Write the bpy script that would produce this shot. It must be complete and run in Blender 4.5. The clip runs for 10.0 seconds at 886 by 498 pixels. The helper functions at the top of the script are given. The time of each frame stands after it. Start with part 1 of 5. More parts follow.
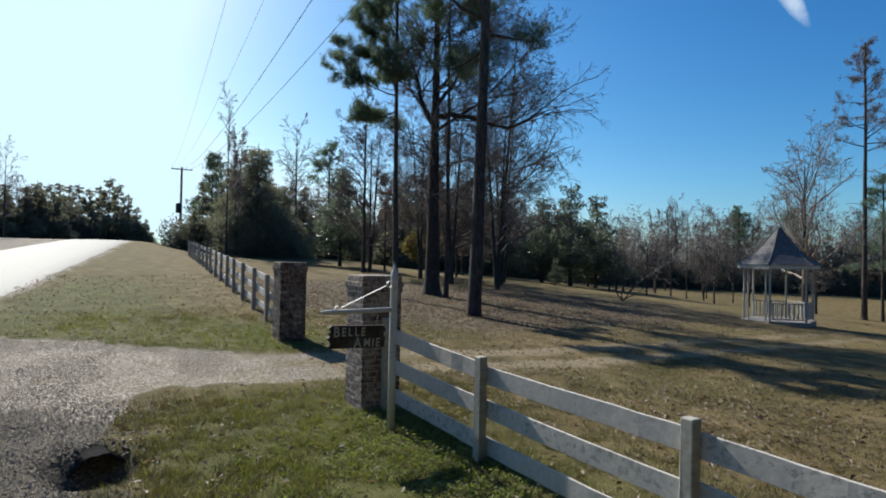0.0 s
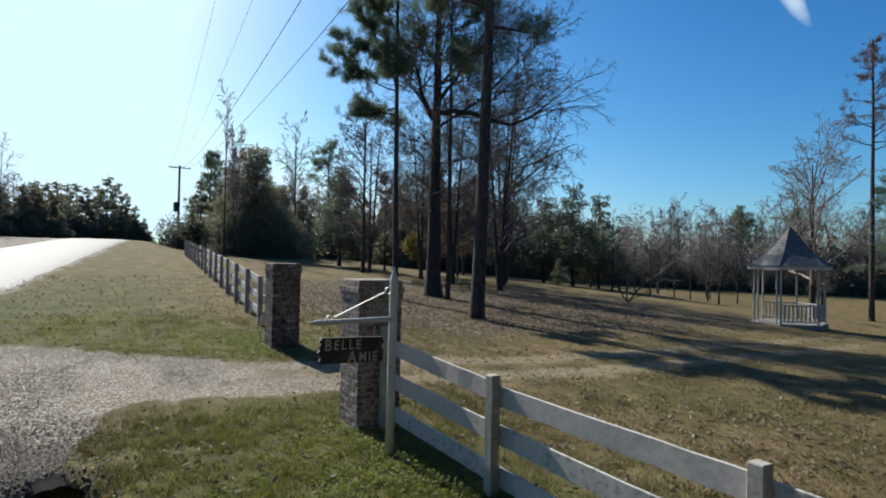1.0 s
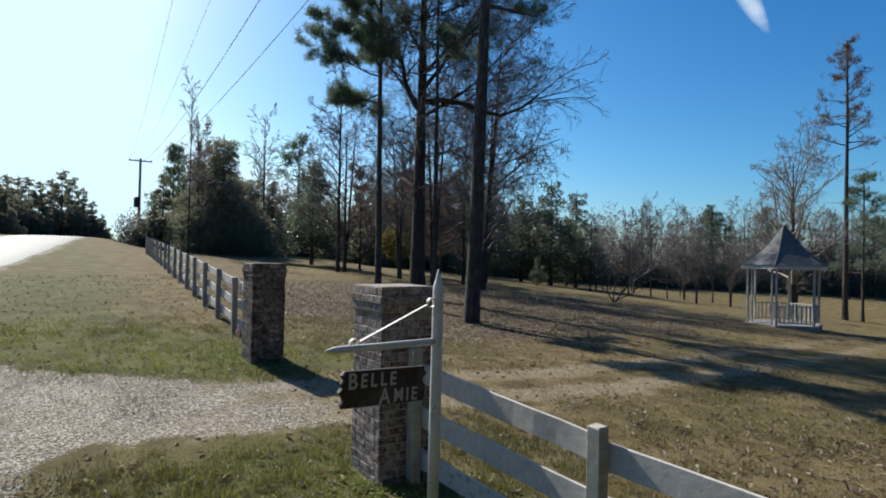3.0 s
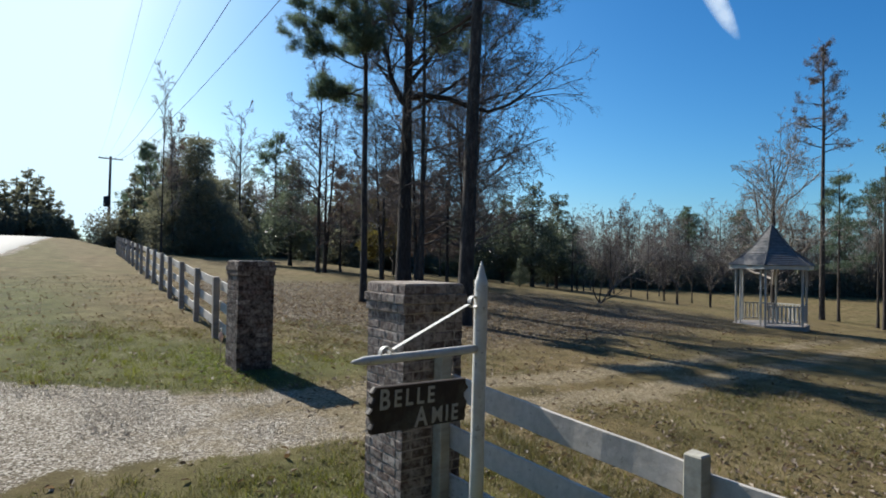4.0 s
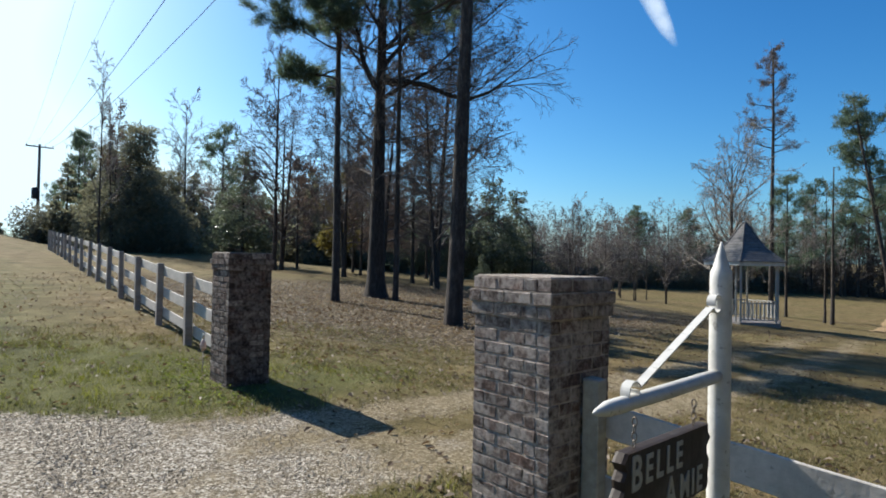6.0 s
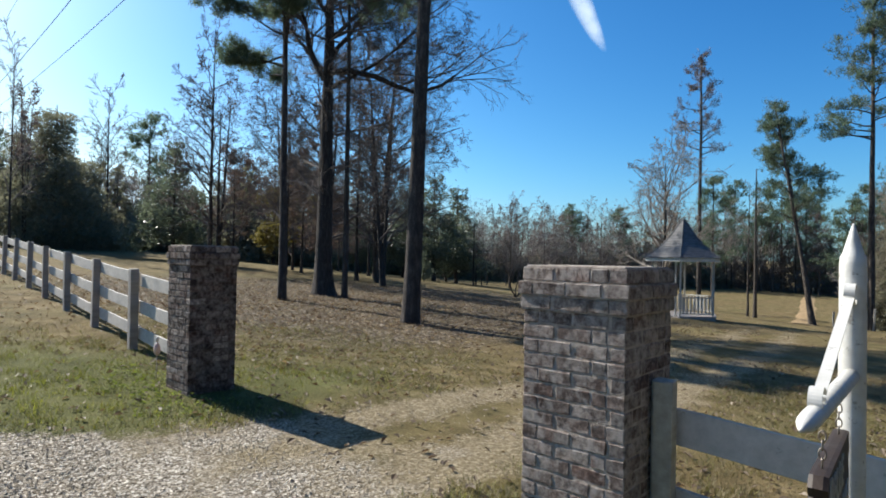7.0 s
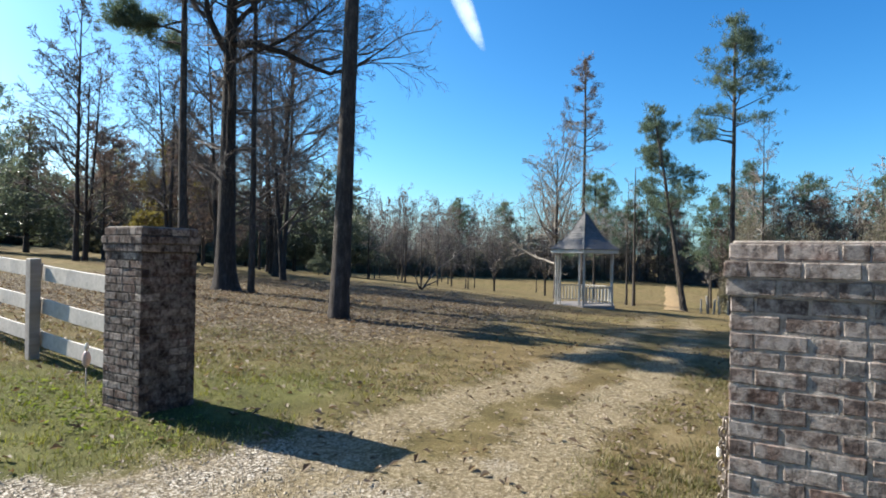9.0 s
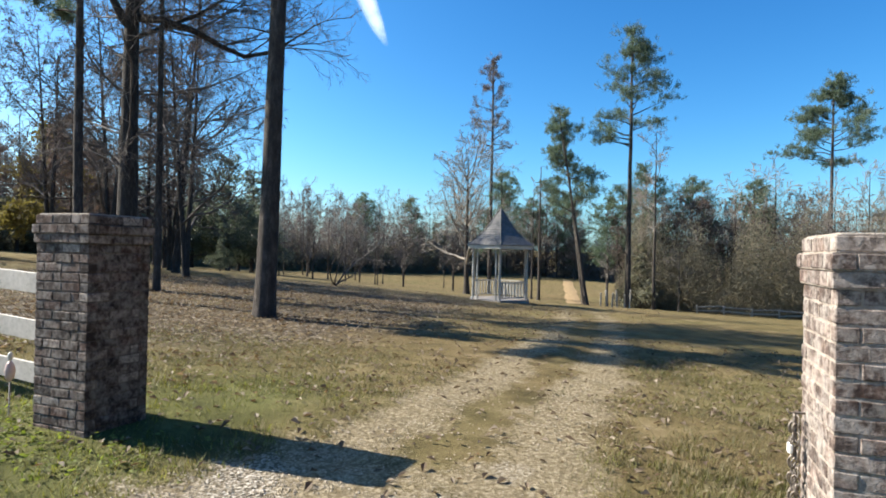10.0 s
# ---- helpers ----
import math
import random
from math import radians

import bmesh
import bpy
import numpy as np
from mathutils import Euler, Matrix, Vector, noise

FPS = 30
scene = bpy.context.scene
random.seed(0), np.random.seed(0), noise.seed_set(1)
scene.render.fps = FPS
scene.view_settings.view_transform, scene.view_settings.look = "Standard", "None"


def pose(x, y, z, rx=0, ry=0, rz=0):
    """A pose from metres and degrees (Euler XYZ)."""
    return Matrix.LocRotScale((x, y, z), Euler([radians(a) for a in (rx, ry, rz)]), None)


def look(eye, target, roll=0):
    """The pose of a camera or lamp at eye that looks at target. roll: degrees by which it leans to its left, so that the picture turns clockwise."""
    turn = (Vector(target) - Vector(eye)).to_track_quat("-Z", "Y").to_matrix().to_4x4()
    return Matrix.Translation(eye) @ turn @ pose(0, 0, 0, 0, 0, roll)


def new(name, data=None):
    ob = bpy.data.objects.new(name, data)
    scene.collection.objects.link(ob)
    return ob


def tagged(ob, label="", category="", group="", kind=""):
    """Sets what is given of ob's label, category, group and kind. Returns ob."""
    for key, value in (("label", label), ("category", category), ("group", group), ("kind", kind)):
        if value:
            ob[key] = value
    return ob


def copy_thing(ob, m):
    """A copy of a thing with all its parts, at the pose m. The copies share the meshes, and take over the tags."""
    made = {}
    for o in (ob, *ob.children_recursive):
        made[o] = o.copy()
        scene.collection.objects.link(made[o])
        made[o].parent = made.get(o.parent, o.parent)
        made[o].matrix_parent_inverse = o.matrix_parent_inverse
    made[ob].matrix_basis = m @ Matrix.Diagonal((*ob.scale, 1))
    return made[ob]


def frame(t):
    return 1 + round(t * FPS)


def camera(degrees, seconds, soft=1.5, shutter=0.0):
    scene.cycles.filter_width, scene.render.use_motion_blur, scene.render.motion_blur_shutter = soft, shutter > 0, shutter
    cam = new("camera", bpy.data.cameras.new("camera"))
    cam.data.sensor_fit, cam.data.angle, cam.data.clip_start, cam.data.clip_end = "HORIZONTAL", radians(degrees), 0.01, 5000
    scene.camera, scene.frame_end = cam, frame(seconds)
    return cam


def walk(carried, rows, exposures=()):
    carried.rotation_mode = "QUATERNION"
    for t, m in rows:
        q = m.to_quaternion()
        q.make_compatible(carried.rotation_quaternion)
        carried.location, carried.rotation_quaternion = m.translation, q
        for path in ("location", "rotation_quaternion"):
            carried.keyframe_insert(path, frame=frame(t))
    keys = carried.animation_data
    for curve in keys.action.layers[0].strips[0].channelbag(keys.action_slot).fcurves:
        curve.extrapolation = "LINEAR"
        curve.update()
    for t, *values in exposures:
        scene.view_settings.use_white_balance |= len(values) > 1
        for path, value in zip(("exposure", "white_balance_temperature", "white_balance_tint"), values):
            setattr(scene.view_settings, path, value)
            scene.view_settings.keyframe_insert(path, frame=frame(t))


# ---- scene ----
cam = camera(75.0, 10.0, soft=1.85)
PATH = [
    (0, (-0.054, -0.423, 1.965), (0.979, 1.289, 2.003), 0.99),
    (0.5, (0.160, -0.100, 1.997), (1.196, 1.610, 2.029), 0.97),
    (1, (0.312, 0.301, 2.005), (1.344, 2.013, 2.041), 1.07),
    (1.5, (0.381, 0.737, 2.008), (1.418, 2.447, 2.042), 0.97),
    (2, (0.472, 1.183, 2.015), (1.509, 2.892, 2.051), 1.12),
    (2.5, (0.505, 1.673, 2.026), (1.584, 3.357, 2.059), 1.14),
    (4, (0.628, 3.075, 1.921), (1.818, 4.682, 1.961), 1.12),
    (4.5, (0.614, 3.520, 1.892), (1.830, 5.106, 1.932), 0.96),
    (5, (0.614, 4.041, 1.869), (1.840, 5.621, 1.909), 1.10),
    (6.5, (0.501, 5.352, 1.785), (1.913, 6.768, 1.819), 1.11),
    (7, (0.439, 5.729, 1.756), (1.928, 7.063, 1.788), 1.10),
    (7.5, (0.415, 6.180, 1.747), (1.969, 7.438, 1.775), 1.16),
    (8, (0.384, 6.596, 1.723), (1.998, 7.775, 1.747), 1.18),
    (8.5, (0.333, 6.941, 1.698), (2.005, 8.038, 1.718), 1.27),
    (9, (0.284, 7.339, 1.648), (2.013, 8.343, 1.665), 1.05),
    (9.5, (0.307, 7.830, 1.645), (2.089, 8.740, 1.656), 1.17),
    (10, (0.220, 8.236, 1.612), (2.095, 8.933, 1.621), 1.22),
]
walk(cam, [(t, look(eye, target, roll)) for t, eye, target, roll in PATH],
     exposures=[(0, 0.52, 6150, 8), (5, 0.7, 6150, 8), (7.0, 0.94, 6200, 8), (8.5, 1.27, 6250, 8), (10, 1.39, 6450, 8)])

# ---- light ----
SUN_AZ, SUN_EL = -7.5, 37.0          # degrees, azimuth right of +Y
sun_dir = Vector((math.sin(radians(SUN_AZ)) * math.cos(radians(SUN_EL)),
                  math.cos(radians(SUN_AZ)) * math.cos(radians(SUN_EL)), math.sin(radians(SUN_EL))))
world = bpy.data.worlds.new("sky")
scene.world = world
world.use_nodes = True
wn = world.node_tree
sky = wn.nodes.new("ShaderNodeTexSky")
sky.sky_type, sky.sun_disc = "NISHITA", False
sky.sun_elevation, sky.sun_rotation = radians(SUN_EL), radians(SUN_AZ)
sky.altitude, sky.air_density, sky.dust_density, sky.ozone_density = 50, 1.0, 1.0, 2.5
# clear dry winter air: a deeper blue away from the sun, paler towards it
split, joined = wn.nodes.new("ShaderNodeSeparateColor"), wn.nodes.new("ShaderNodeCombineColor")
wn.links.new(sky.outputs[0], split.inputs[0])
for k, (scale, power, gain, most) in enumerate(((0.0683, 1.82, 2.88, 0.5), (0.096, 1.34, 1.415, 0.8), (0.1158, 1.1, 1.147, 1.03))):
    chain = split.outputs[k]
    for op, v in (("MULTIPLY", scale), ("MINIMUM", most), ("POWER", power), ("MULTIPLY", gain)):
        step = wn.nodes.new("ShaderNodeMath")
        step.operation = op
        wn.links.new(chain, step.inputs[0])
        step.inputs[1].default_value = v
        chain = step.outputs[0]
    wn.links.new(chain, joined.inputs[k])
wn.links.new(joined.outputs[0], wn.nodes["Background"].inputs[0])
wn.nodes["Background"].inputs[1].default_value = 0.67
lamp = new("sun", bpy.data.lights.new("sun", "SUN"))
lamp.data.energy, lamp.data.angle, lamp.data.color = 5.2, radians(0.55), (1.0, 0.93, 0.82)
lamp.matrix_world = look(sun_dir * 50, (0, 0, 0))

# ---- small helpers ----
RNG = np.random.default_rng(7)


def sp(v, s=2.0):
    return s * np.logaddexp(0, np.asarray(v, float) / s)


def smooth(a, b, v):
    u = np.clip((np.asarray(v, float) - a) / (b - a), 0, 1)
    return u * u * (3 - 2 * u)


def ground_z(x, y):
    """The lie of the land: a rise along the road, a fall across the lawn."""
    x, y = np.asarray(x, float), np.asarray(y, float)
    left = -0.01 - 0.03 * sp(11 - y, 1.5) + 0.054 * sp(y - 11, 1.5) - 0.081 * sp(y - 85, 5) + 0.03 * sp(y - 110, 5)
    right = (-0.365 - 0.0148 * x - 0.0382 * sp(x - 16, 3) - 0.0329 * sp(x - 32, 4) + 0.0928 * sp(x - 67, 5)
             + 0.0226 * (sp(y + 5, 3) - 5) + 0.0254 * sp(y - 14, 3) - 0.04 * sp(y - 95, 5))
    u = smooth(4.5, 9.5, x)
    z = (1 - u) * left + u * right
    z = z - 0.5 * np.exp(-(((x - 0.02) / 0.36) ** 2 + ((y - 6.38) / 0.45) ** 2) ** 1.5)
    return z


def gz(x, y):
    return float(ground_z(x, y))


def mesh_from(name, verts, faces):
    me = bpy.data.meshes.new(name)
    me.from_pydata([tuple(v) for v in verts], [], [tuple(f) for f in faces])
    me.update()
    return me


def mesh_tris(name, tris):
    """A mesh of loose triangles, from an array (n, 3, 3)."""
    tris = np.asarray(tris, np.float32)
    n = len(tris)
    me = bpy.data.meshes.new(name)
    me.vertices.add(3 * n)
    me.vertices.foreach_set("co", tris.ravel())
    me.loops.add(3 * n)
    me.loops.foreach_set("vertex_index", np.arange(3 * n, dtype=np.int32))
    me.polygons.add(n)
    me.polygons.foreach_set("loop_start", np.arange(0, 3 * n, 3, dtype=np.int32))
    me.polygons.foreach_set("loop_total", np.full(n, 3, np.int32))
    me.update(calc_edges=True)
    return me


def shade(me, on=True):
    me.polygons.foreach_set("use_smooth", [on] * len(me.polygons))
    return me


def mesh_bm(name, bm):
    bmesh.ops.recalc_face_normals(bm, faces=bm.faces)
    me = bpy.data.meshes.new(name)
    bm.to_mesh(me)
    bm.free()
    return me


def part(name, data, material, parent=None, label="", m=None):
    """One mesh object, from a bmesh or a mesh, under a thing or a part."""
    me = data if isinstance(data, bpy.types.Mesh) else mesh_bm(name, data)
    if material and not me.materials:
        me.materials.append(material)
    ob = new(name, me)
    if parent:
        ob.parent = parent
    if m is not None:
        ob.matrix_basis = m
    if label:
        ob["label"] = label
    return ob


def thing(name, label, category, group="", kind="", m=None):
    ob = new(name)
    ob.empty_display_size = 0.2
    if m is not None:
        ob.matrix_basis = m
    return tagged(ob, label, category, group, kind)


def box(sx, sy, sz, bevel=0.0, at=(0, 0, 0), bm=None, segments=1):
    """A box with its base at z = 0 of the given place."""
    bm = bm or bmesh.new()
    got = bmesh.ops.create_cube(bm, size=1.0, matrix=Matrix.Translation((at[0], at[1], at[2] + sz / 2)) @ Matrix.Diagonal((sx, sy, sz, 1)))
    if bevel:
        edges = list({e for v in got["verts"] for e in v.link_edges})
        bmesh.ops.bevel(bm, geom=edges, offset=bevel, segments=segments, affect="EDGES")
    return bm


class Tubes:
    """Gathers tapered tubes along lines of points into one mesh."""

    def __init__(self):
        self.v, self.f = [], []

    def add(self, pts, radii, sides=6, cap=False):
        pts = np.asarray(pts, float)
        n, base = len(pts), len(self.v)
        t = np.gradient(pts, axis=0)
        t /= np.linalg.norm(t, axis=1)[:, None] + 1e-9
        ref = np.array([0, 0, 1.0]) if abs(t[0][2]) < 0.9 else np.array([1.0, 0, 0])
        a = np.cross(t, ref)
        a /= np.linalg.norm(a, axis=1)[:, None] + 1e-9
        b = np.cross(t, a)
        ang = np.arange(sides) * 2 * math.pi / sides
        ring = (pts[:, None] + np.asarray(radii, float)[:, None, None] * (np.cos(ang)[None, :, None] * a[:, None] + np.sin(ang)[None, :, None] * b[:, None]))
        self.v.extend(ring.reshape(-1, 3).tolist())
        for i in range(n - 1):
            for j in range(sides):
                k = (j + 1) % sides
                self.f.append((base + i * sides + j, base + i * sides + k, base + (i + 1) * sides + k, base + (i + 1) * sides + j))
        if cap:
            self.f.append(tuple(base + j for j in range(sides))[::-1])
            self.f.append(tuple(base + (n - 1) * sides + j for j in range(sides)))

    def mesh(self, name):
        return shade(mesh_from(name, self.v, self.f))


# ---- materials ----
def material(name, rough=0.8, metal=0.0):
    m = bpy.data.materials.new(name)
    m.use_nodes = True
    b = m.node_tree.nodes["Principled BSDF"]
    b.inputs["Roughness"].default_value, b.inputs["Metallic"].default_value = rough, metal
    b.inputs["Specular IOR Level"].default_value = 0.3
    return m, m.node_tree, b


def node(nt, kind, **values):
    n = nt.nodes.new(kind)
    for key, v in values.items():
        n.inputs[key.replace("_", " ")].default_value = v
    return n


def coords(nt, world_space=False):
    if world_space:
        return nt.nodes.new("ShaderNodeNewGeometry").outputs["Position"]
    return nt.nodes.new("ShaderNodeTexCoord").outputs["Object"]


def noisy(nt, vec, scale, detail=4.0, rough=0.6):
    n = node(nt, "ShaderNodeTexNoise", Scale=scale, Detail=detail, Roughness=rough)
    nt.links.new(vec, n.inputs["Vector"])
    return n.outputs["Fac"]


def ramp(nt, fac, stops):
    r = nt.nodes.new("ShaderNodeValToRGB")
    e = r.color_ramp.elements
    while len(e) < len(stops):
        e.new(0.5)
    for el, (p, c) in zip(e, stops):
        el.position, el.color = p, (*c, 1) if len(c) == 3 else c
    nt.links.new(fac, r.inputs["Fac"])
    return r.outputs["Color"]


def grey(lo, hi):
    return [(lo, (0, 0, 0)), (hi, (1, 1, 1))]


def mix(nt, fac, a, b, mode="MIX"):
    n = nt.nodes.new("ShaderNodeMix")
    n.data_type, n.blend_type = "RGBA", mode
    for sock, v in ((n.inputs[0], fac), (n.inputs[6], a), (n.inputs[7], b)):
        if isinstance(v, bpy.types.NodeSocket):
            nt.links.new(v, sock)
        elif isinstance(v, (int, float)):
            sock.default_value = v
        else:
            sock.default_value = (*v, 1)
    return n.outputs[2]


def math_node(nt, op, a, b):
    n = nt.nodes.new("ShaderNodeMath")
    n.operation = op
    for sock, v in zip(n.inputs, (a, b)):
        if isinstance(v, bpy.types.NodeSocket):
            nt.links.new(v, sock)
        else:
            sock.default_value = v
    return n.outputs[0]


def bump(nt, bsdf, height, strength=0.5, distance=0.01):
    n = node(nt, "ShaderNodeBump", Strength=strength, Distance=distance)
    nt.links.new(height, n.inputs["Height"])
    nt.links.new(n.outputs[0], bsdf.inputs["Normal"])


def attribute(nt, name):
    n = nt.nodes.new("ShaderNodeAttribute")
    n.attribute_name = name
    return n.outputs["Fac"]


def random_of(nt, island=False):
    if island:
        return nt.nodes.new("ShaderNodeNewGeometry").outputs["Random Per Island"]
    return nt.nodes.new("ShaderNodeObjectInfo").outputs["Random"]


def make_ground_material():
    m, nt, b = material("lawn_and_gravel", 0.95)
    b.inputs["Specular IOR Level"].default_value = 0.1
    p = coords(nt, True)
    big, mid, fine = noisy(nt, p, 0.22, 5), noisy(nt, p, 1.4, 6, 0.65), noisy(nt, p, 38, 4, 0.7)
    dry = ramp(nt, mid, [(0.25, (0.065, 0.05, 0.023)), (0.5, (0.166, 0.121, 0.058)), (0.75, (0.29, 0.216, 0.119))])
    green = ramp(nt, mid, [(0.25, (0.055, 0.056, 0.019)), (0.55, (0.122, 0.121, 0.042)), (0.8, (0.215, 0.2, 0.09))])
    lush = attribute(nt, "lush")
    g_fac = ramp(nt, math_node(nt, "ADD", math_node(nt, "MULTIPLY", lush, 0.55), math_node(nt, "MULTIPLY", math_node(nt, "ADD", big, fine), 0.42)), grey(0.41, 0.68))
    lawn = mix(nt, g_fac, dry, green)
    lawn = mix(nt, 0.75, lawn, ramp(nt, fine, [(0.25, (0.3, 0.3, 0.3)), (0.75, (1.32, 1.32, 1.28))]), "MULTIPLY")
    # leaf litter
    lv = node(nt, "ShaderNodeTexVoronoi", Scale=13.0, Randomness=1.0)
    nt.links.new(p, lv.inputs["Vector"])
    sep = nt.nodes.new("ShaderNodeSeparateColor")
    nt.links.new(lv.outputs["Color"], sep.inputs[0])
    litter = ramp(nt, sep.outputs[0], [(0.0, (0.028, 0.021, 0.014)), (0.45, (0.056, 0.042, 0.028)), (0.8, (0.1, 0.077, 0.052)), (1.0, (0.28, 0.235, 0.18))])
    l_fac = math_node(nt, "MULTIPLY", ramp(nt, math_node(nt, "ADD", attribute(nt, "litter"), math_node(nt, "MULTIPLY", mid, 0.5)), grey(0.55, 0.85)), ramp(nt, sep.outputs[1], grey(0.1, 0.35)))
    col = mix(nt, l_fac, lawn, litter)
    # gravel and worn dirt
    gv = node(nt, "ShaderNodeTexVoronoi", Scale=60.0, Randomness=1.0)
    nt.links.new(p, gv.inputs["Vector"])
    gs = nt.nodes.new("ShaderNodeSeparateColor")
    nt.links.new(gv.outputs["Color"], gs.inputs[0])
    lumps = noisy(nt, p, 21, 7, 0.75)
    speck = math_node(nt, "ADD", math_node(nt, "MULTIPLY", gs.outputs[0], 0.6), math_node(nt, "MULTIPLY", lumps, 0.4))
    stone = ramp(nt, speck, [(0.22, (0.065, 0.053, 0.038)), (0.42, (0.215, 0.178, 0.132)), (0.62, (0.38, 0.328, 0.258)), (0.78, (0.72, 0.655, 0.56))])
    dirt = ramp(nt, lumps, [(0.34, (0.115, 0.088, 0.05)), (0.5, (0.235, 0.186, 0.112)), (0.64, (0.44, 0.368, 0.25))])
    patches = noisy(nt, p, 0.9, 6, 0.65)
    worn = attribute(nt, "worn")
    stone = mix(nt, ramp(nt, math_node(nt, "ADD", patches, math_node(nt, "MULTIPLY", worn, 0.42)), grey(0.56, 0.76)), stone, dirt)
    dark_gravel = ramp(nt, lumps, [(0.34, (0.042, 0.035, 0.027)), (0.5, (0.12, 0.104, 0.081)), (0.64, (0.23, 0.204, 0.165)), (0.76, (0.48, 0.44, 0.38))])
    dark_gravel_fac = ramp(nt, math_node(nt, "ADD", attribute(nt, "dark_gravel"), math_node(nt, "SUBTRACT", mid, 0.5)), grey(0.35, 0.65))
    stone = mix(nt, dark_gravel_fac, stone, dark_gravel)
    gr = attribute(nt, "gravel")
    rag = math_node(nt, "ADD", gr, math_node(nt, "MULTIPLY", math_node(nt, "SUBTRACT", math_node(nt, "ADD", mid, fine), 1.0), 1.5))
    g2 = ramp(nt, rag, grey(0.36, 0.66))
    col = mix(nt, g2, col, stone)
    nt.links.new(col, b.inputs["Base Color"])
    h = mix(nt, g2, math_node(nt, "ADD", fine, math_node(nt, "MULTIPLY", mid, 1.5)), math_node(nt, "ADD", math_node(nt, "MULTIPLY", lumps, 1.6), math_node(nt, "MULTIPLY", gs.outputs[0], 0.5)))
    bump(nt, b, h, 0.9, 0.024)
    return m


def make_wood(name, light, dark, scale=1.0, peel=0.0, rough=0.7):
    m, nt, b = material(name, rough)
    p = coords(nt)
    mp = nt.nodes.new("ShaderNodeMapping")
    nt.links.new(p, mp.inputs[0])
    mp.inputs["Scale"].default_value = (14 * scale, 1.6 * scale, 14 * scale)
    grain = noisy(nt, mp.outputs[0], 1.0, 6, 0.65)
    stain = noisy(nt, p, 2.3, 6, 0.7)
    c = mix(nt, ramp(nt, grain, grey(0.3, 0.75)), dark, light)
    c = mix(nt, ramp(nt, stain, grey(0.5, 0.78)), c, mix(nt, 0.55, c, (0.22, 0.21, 0.17)))
    if peel:
        chips = noisy(nt, p, 17, 5, 0.75)
        c = mix(nt, ramp(nt, math_node(nt, "ADD", chips, math_node(nt, "MULTIPLY", stain, 0.25)), grey(0.80 - peel, 0.83 - peel)), c, (0.3, 0.28, 0.25))
    nt.links.new(c, b.inputs["Base Color"])
    bump(nt, b, math_node(nt, "ADD", grain, noisy(nt, p, 40, 3)), 0.35, 0.004)
    return m


def wash_over(nt, p):
    """Pale lime smears that run over bricks and joints alike."""
    n1, n2 = noisy(nt, p, 24, 6, 0.72), noisy(nt, p, 8.0, 5, 0.68)
    return n1, ramp(nt, math_node(nt, "ADD", n2, math_node(nt, "MULTIPLY", n1, 0.7)), grey(0.77, 1.02))


def make_brick(name, stops, smear):
    m, nt, b = material(name, 0.9)
    b.inputs["Specular IOR Level"].default_value = 0.15
    p, r = coords(nt, True), random_of(nt)
    base = ramp(nt, r, stops)
    n1, wash = wash_over(nt, p)
    c = mix(nt, ramp(nt, n1, grey(0.4, 0.58)), mix(nt, 0.72, base, (0.04, 0.031, 0.029)), base)
    c = mix(nt, 0.8, c, ramp(nt, noisy(nt, p, 9, 4, 0.6), [(0.36, (0.62, 0.6, 0.6)), (0.62, (1.35, 1.33, 1.3))]), "MULTIPLY")
    c = mix(nt, math_node(nt, "MULTIPLY", wash, smear), c, (0.42, 0.381, 0.346))
    pits = noisy(nt, p, 150, 3, 0.6)
    c = mix(nt, math_node(nt, "MULTIPLY", ramp(nt, pits, grey(0.62, 0.72)), 0.55), c, (0.04, 0.03, 0.027))
    nt.links.new(c, b.inputs["Base Color"])
    bump(nt, b, math_node(nt, "ADD", math_node(nt, "MULTIPLY", n1, 1.3), noisy(nt, p, 95, 4)), 0.8, 0.005)
    return m


def make_mortar(name, stops, smear):
    """Rough joints, smeared by the same lime as the bricks round them."""
    m, nt, b = material(name, 0.95)
    b.inputs["Specular IOR Level"].default_value = 0.1
    p = coords(nt, True)
    n1, wash = wash_over(nt, p)
    c = ramp(nt, math_node(nt, "ADD", math_node(nt, "MULTIPLY", noisy(nt, p, 7, 6, 0.7), 0.6), math_node(nt, "MULTIPLY", n1, 0.4)), stops)
    c = mix(nt, math_node(nt, "MULTIPLY", wash, smear), c, (0.44, 0.395, 0.35))
    nt.links.new(c, b.inputs["Base Color"])
    bump(nt, b, math_node(nt, "ADD", n1, noisy(nt, p, 120, 3)), 1.0, 0.008)
    return m


def plain(name, stops, scale=6.0, rough=0.85, detail=5, strength=0.4, dist=0.01, world_space=False, metal=0.0, stretch=None):
    m, nt, b = material(name, rough, metal)
    b.inputs["Specular IOR Level"].default_value = 0.2
    p = coords(nt, world_space)
    if stretch:
        mp = nt.nodes.new("ShaderNodeMapping")
        nt.links.new(p, mp.inputs[0])
        mp.inputs["Scale"].default_value = stretch
        p = mp.outputs[0]
    f = math_node(nt, "ADD", math_node(nt, "MULTIPLY", noisy(nt, p, scale, detail, 0.65), 0.65), math_node(nt, "MULTIPLY", noisy(nt, p, scale * 7, 4, 0.7), 0.35))
    nt.links.new(ramp(nt, f, stops), b.inputs["Base Color"])
    bump(nt, b, f, strength, dist)
    return m


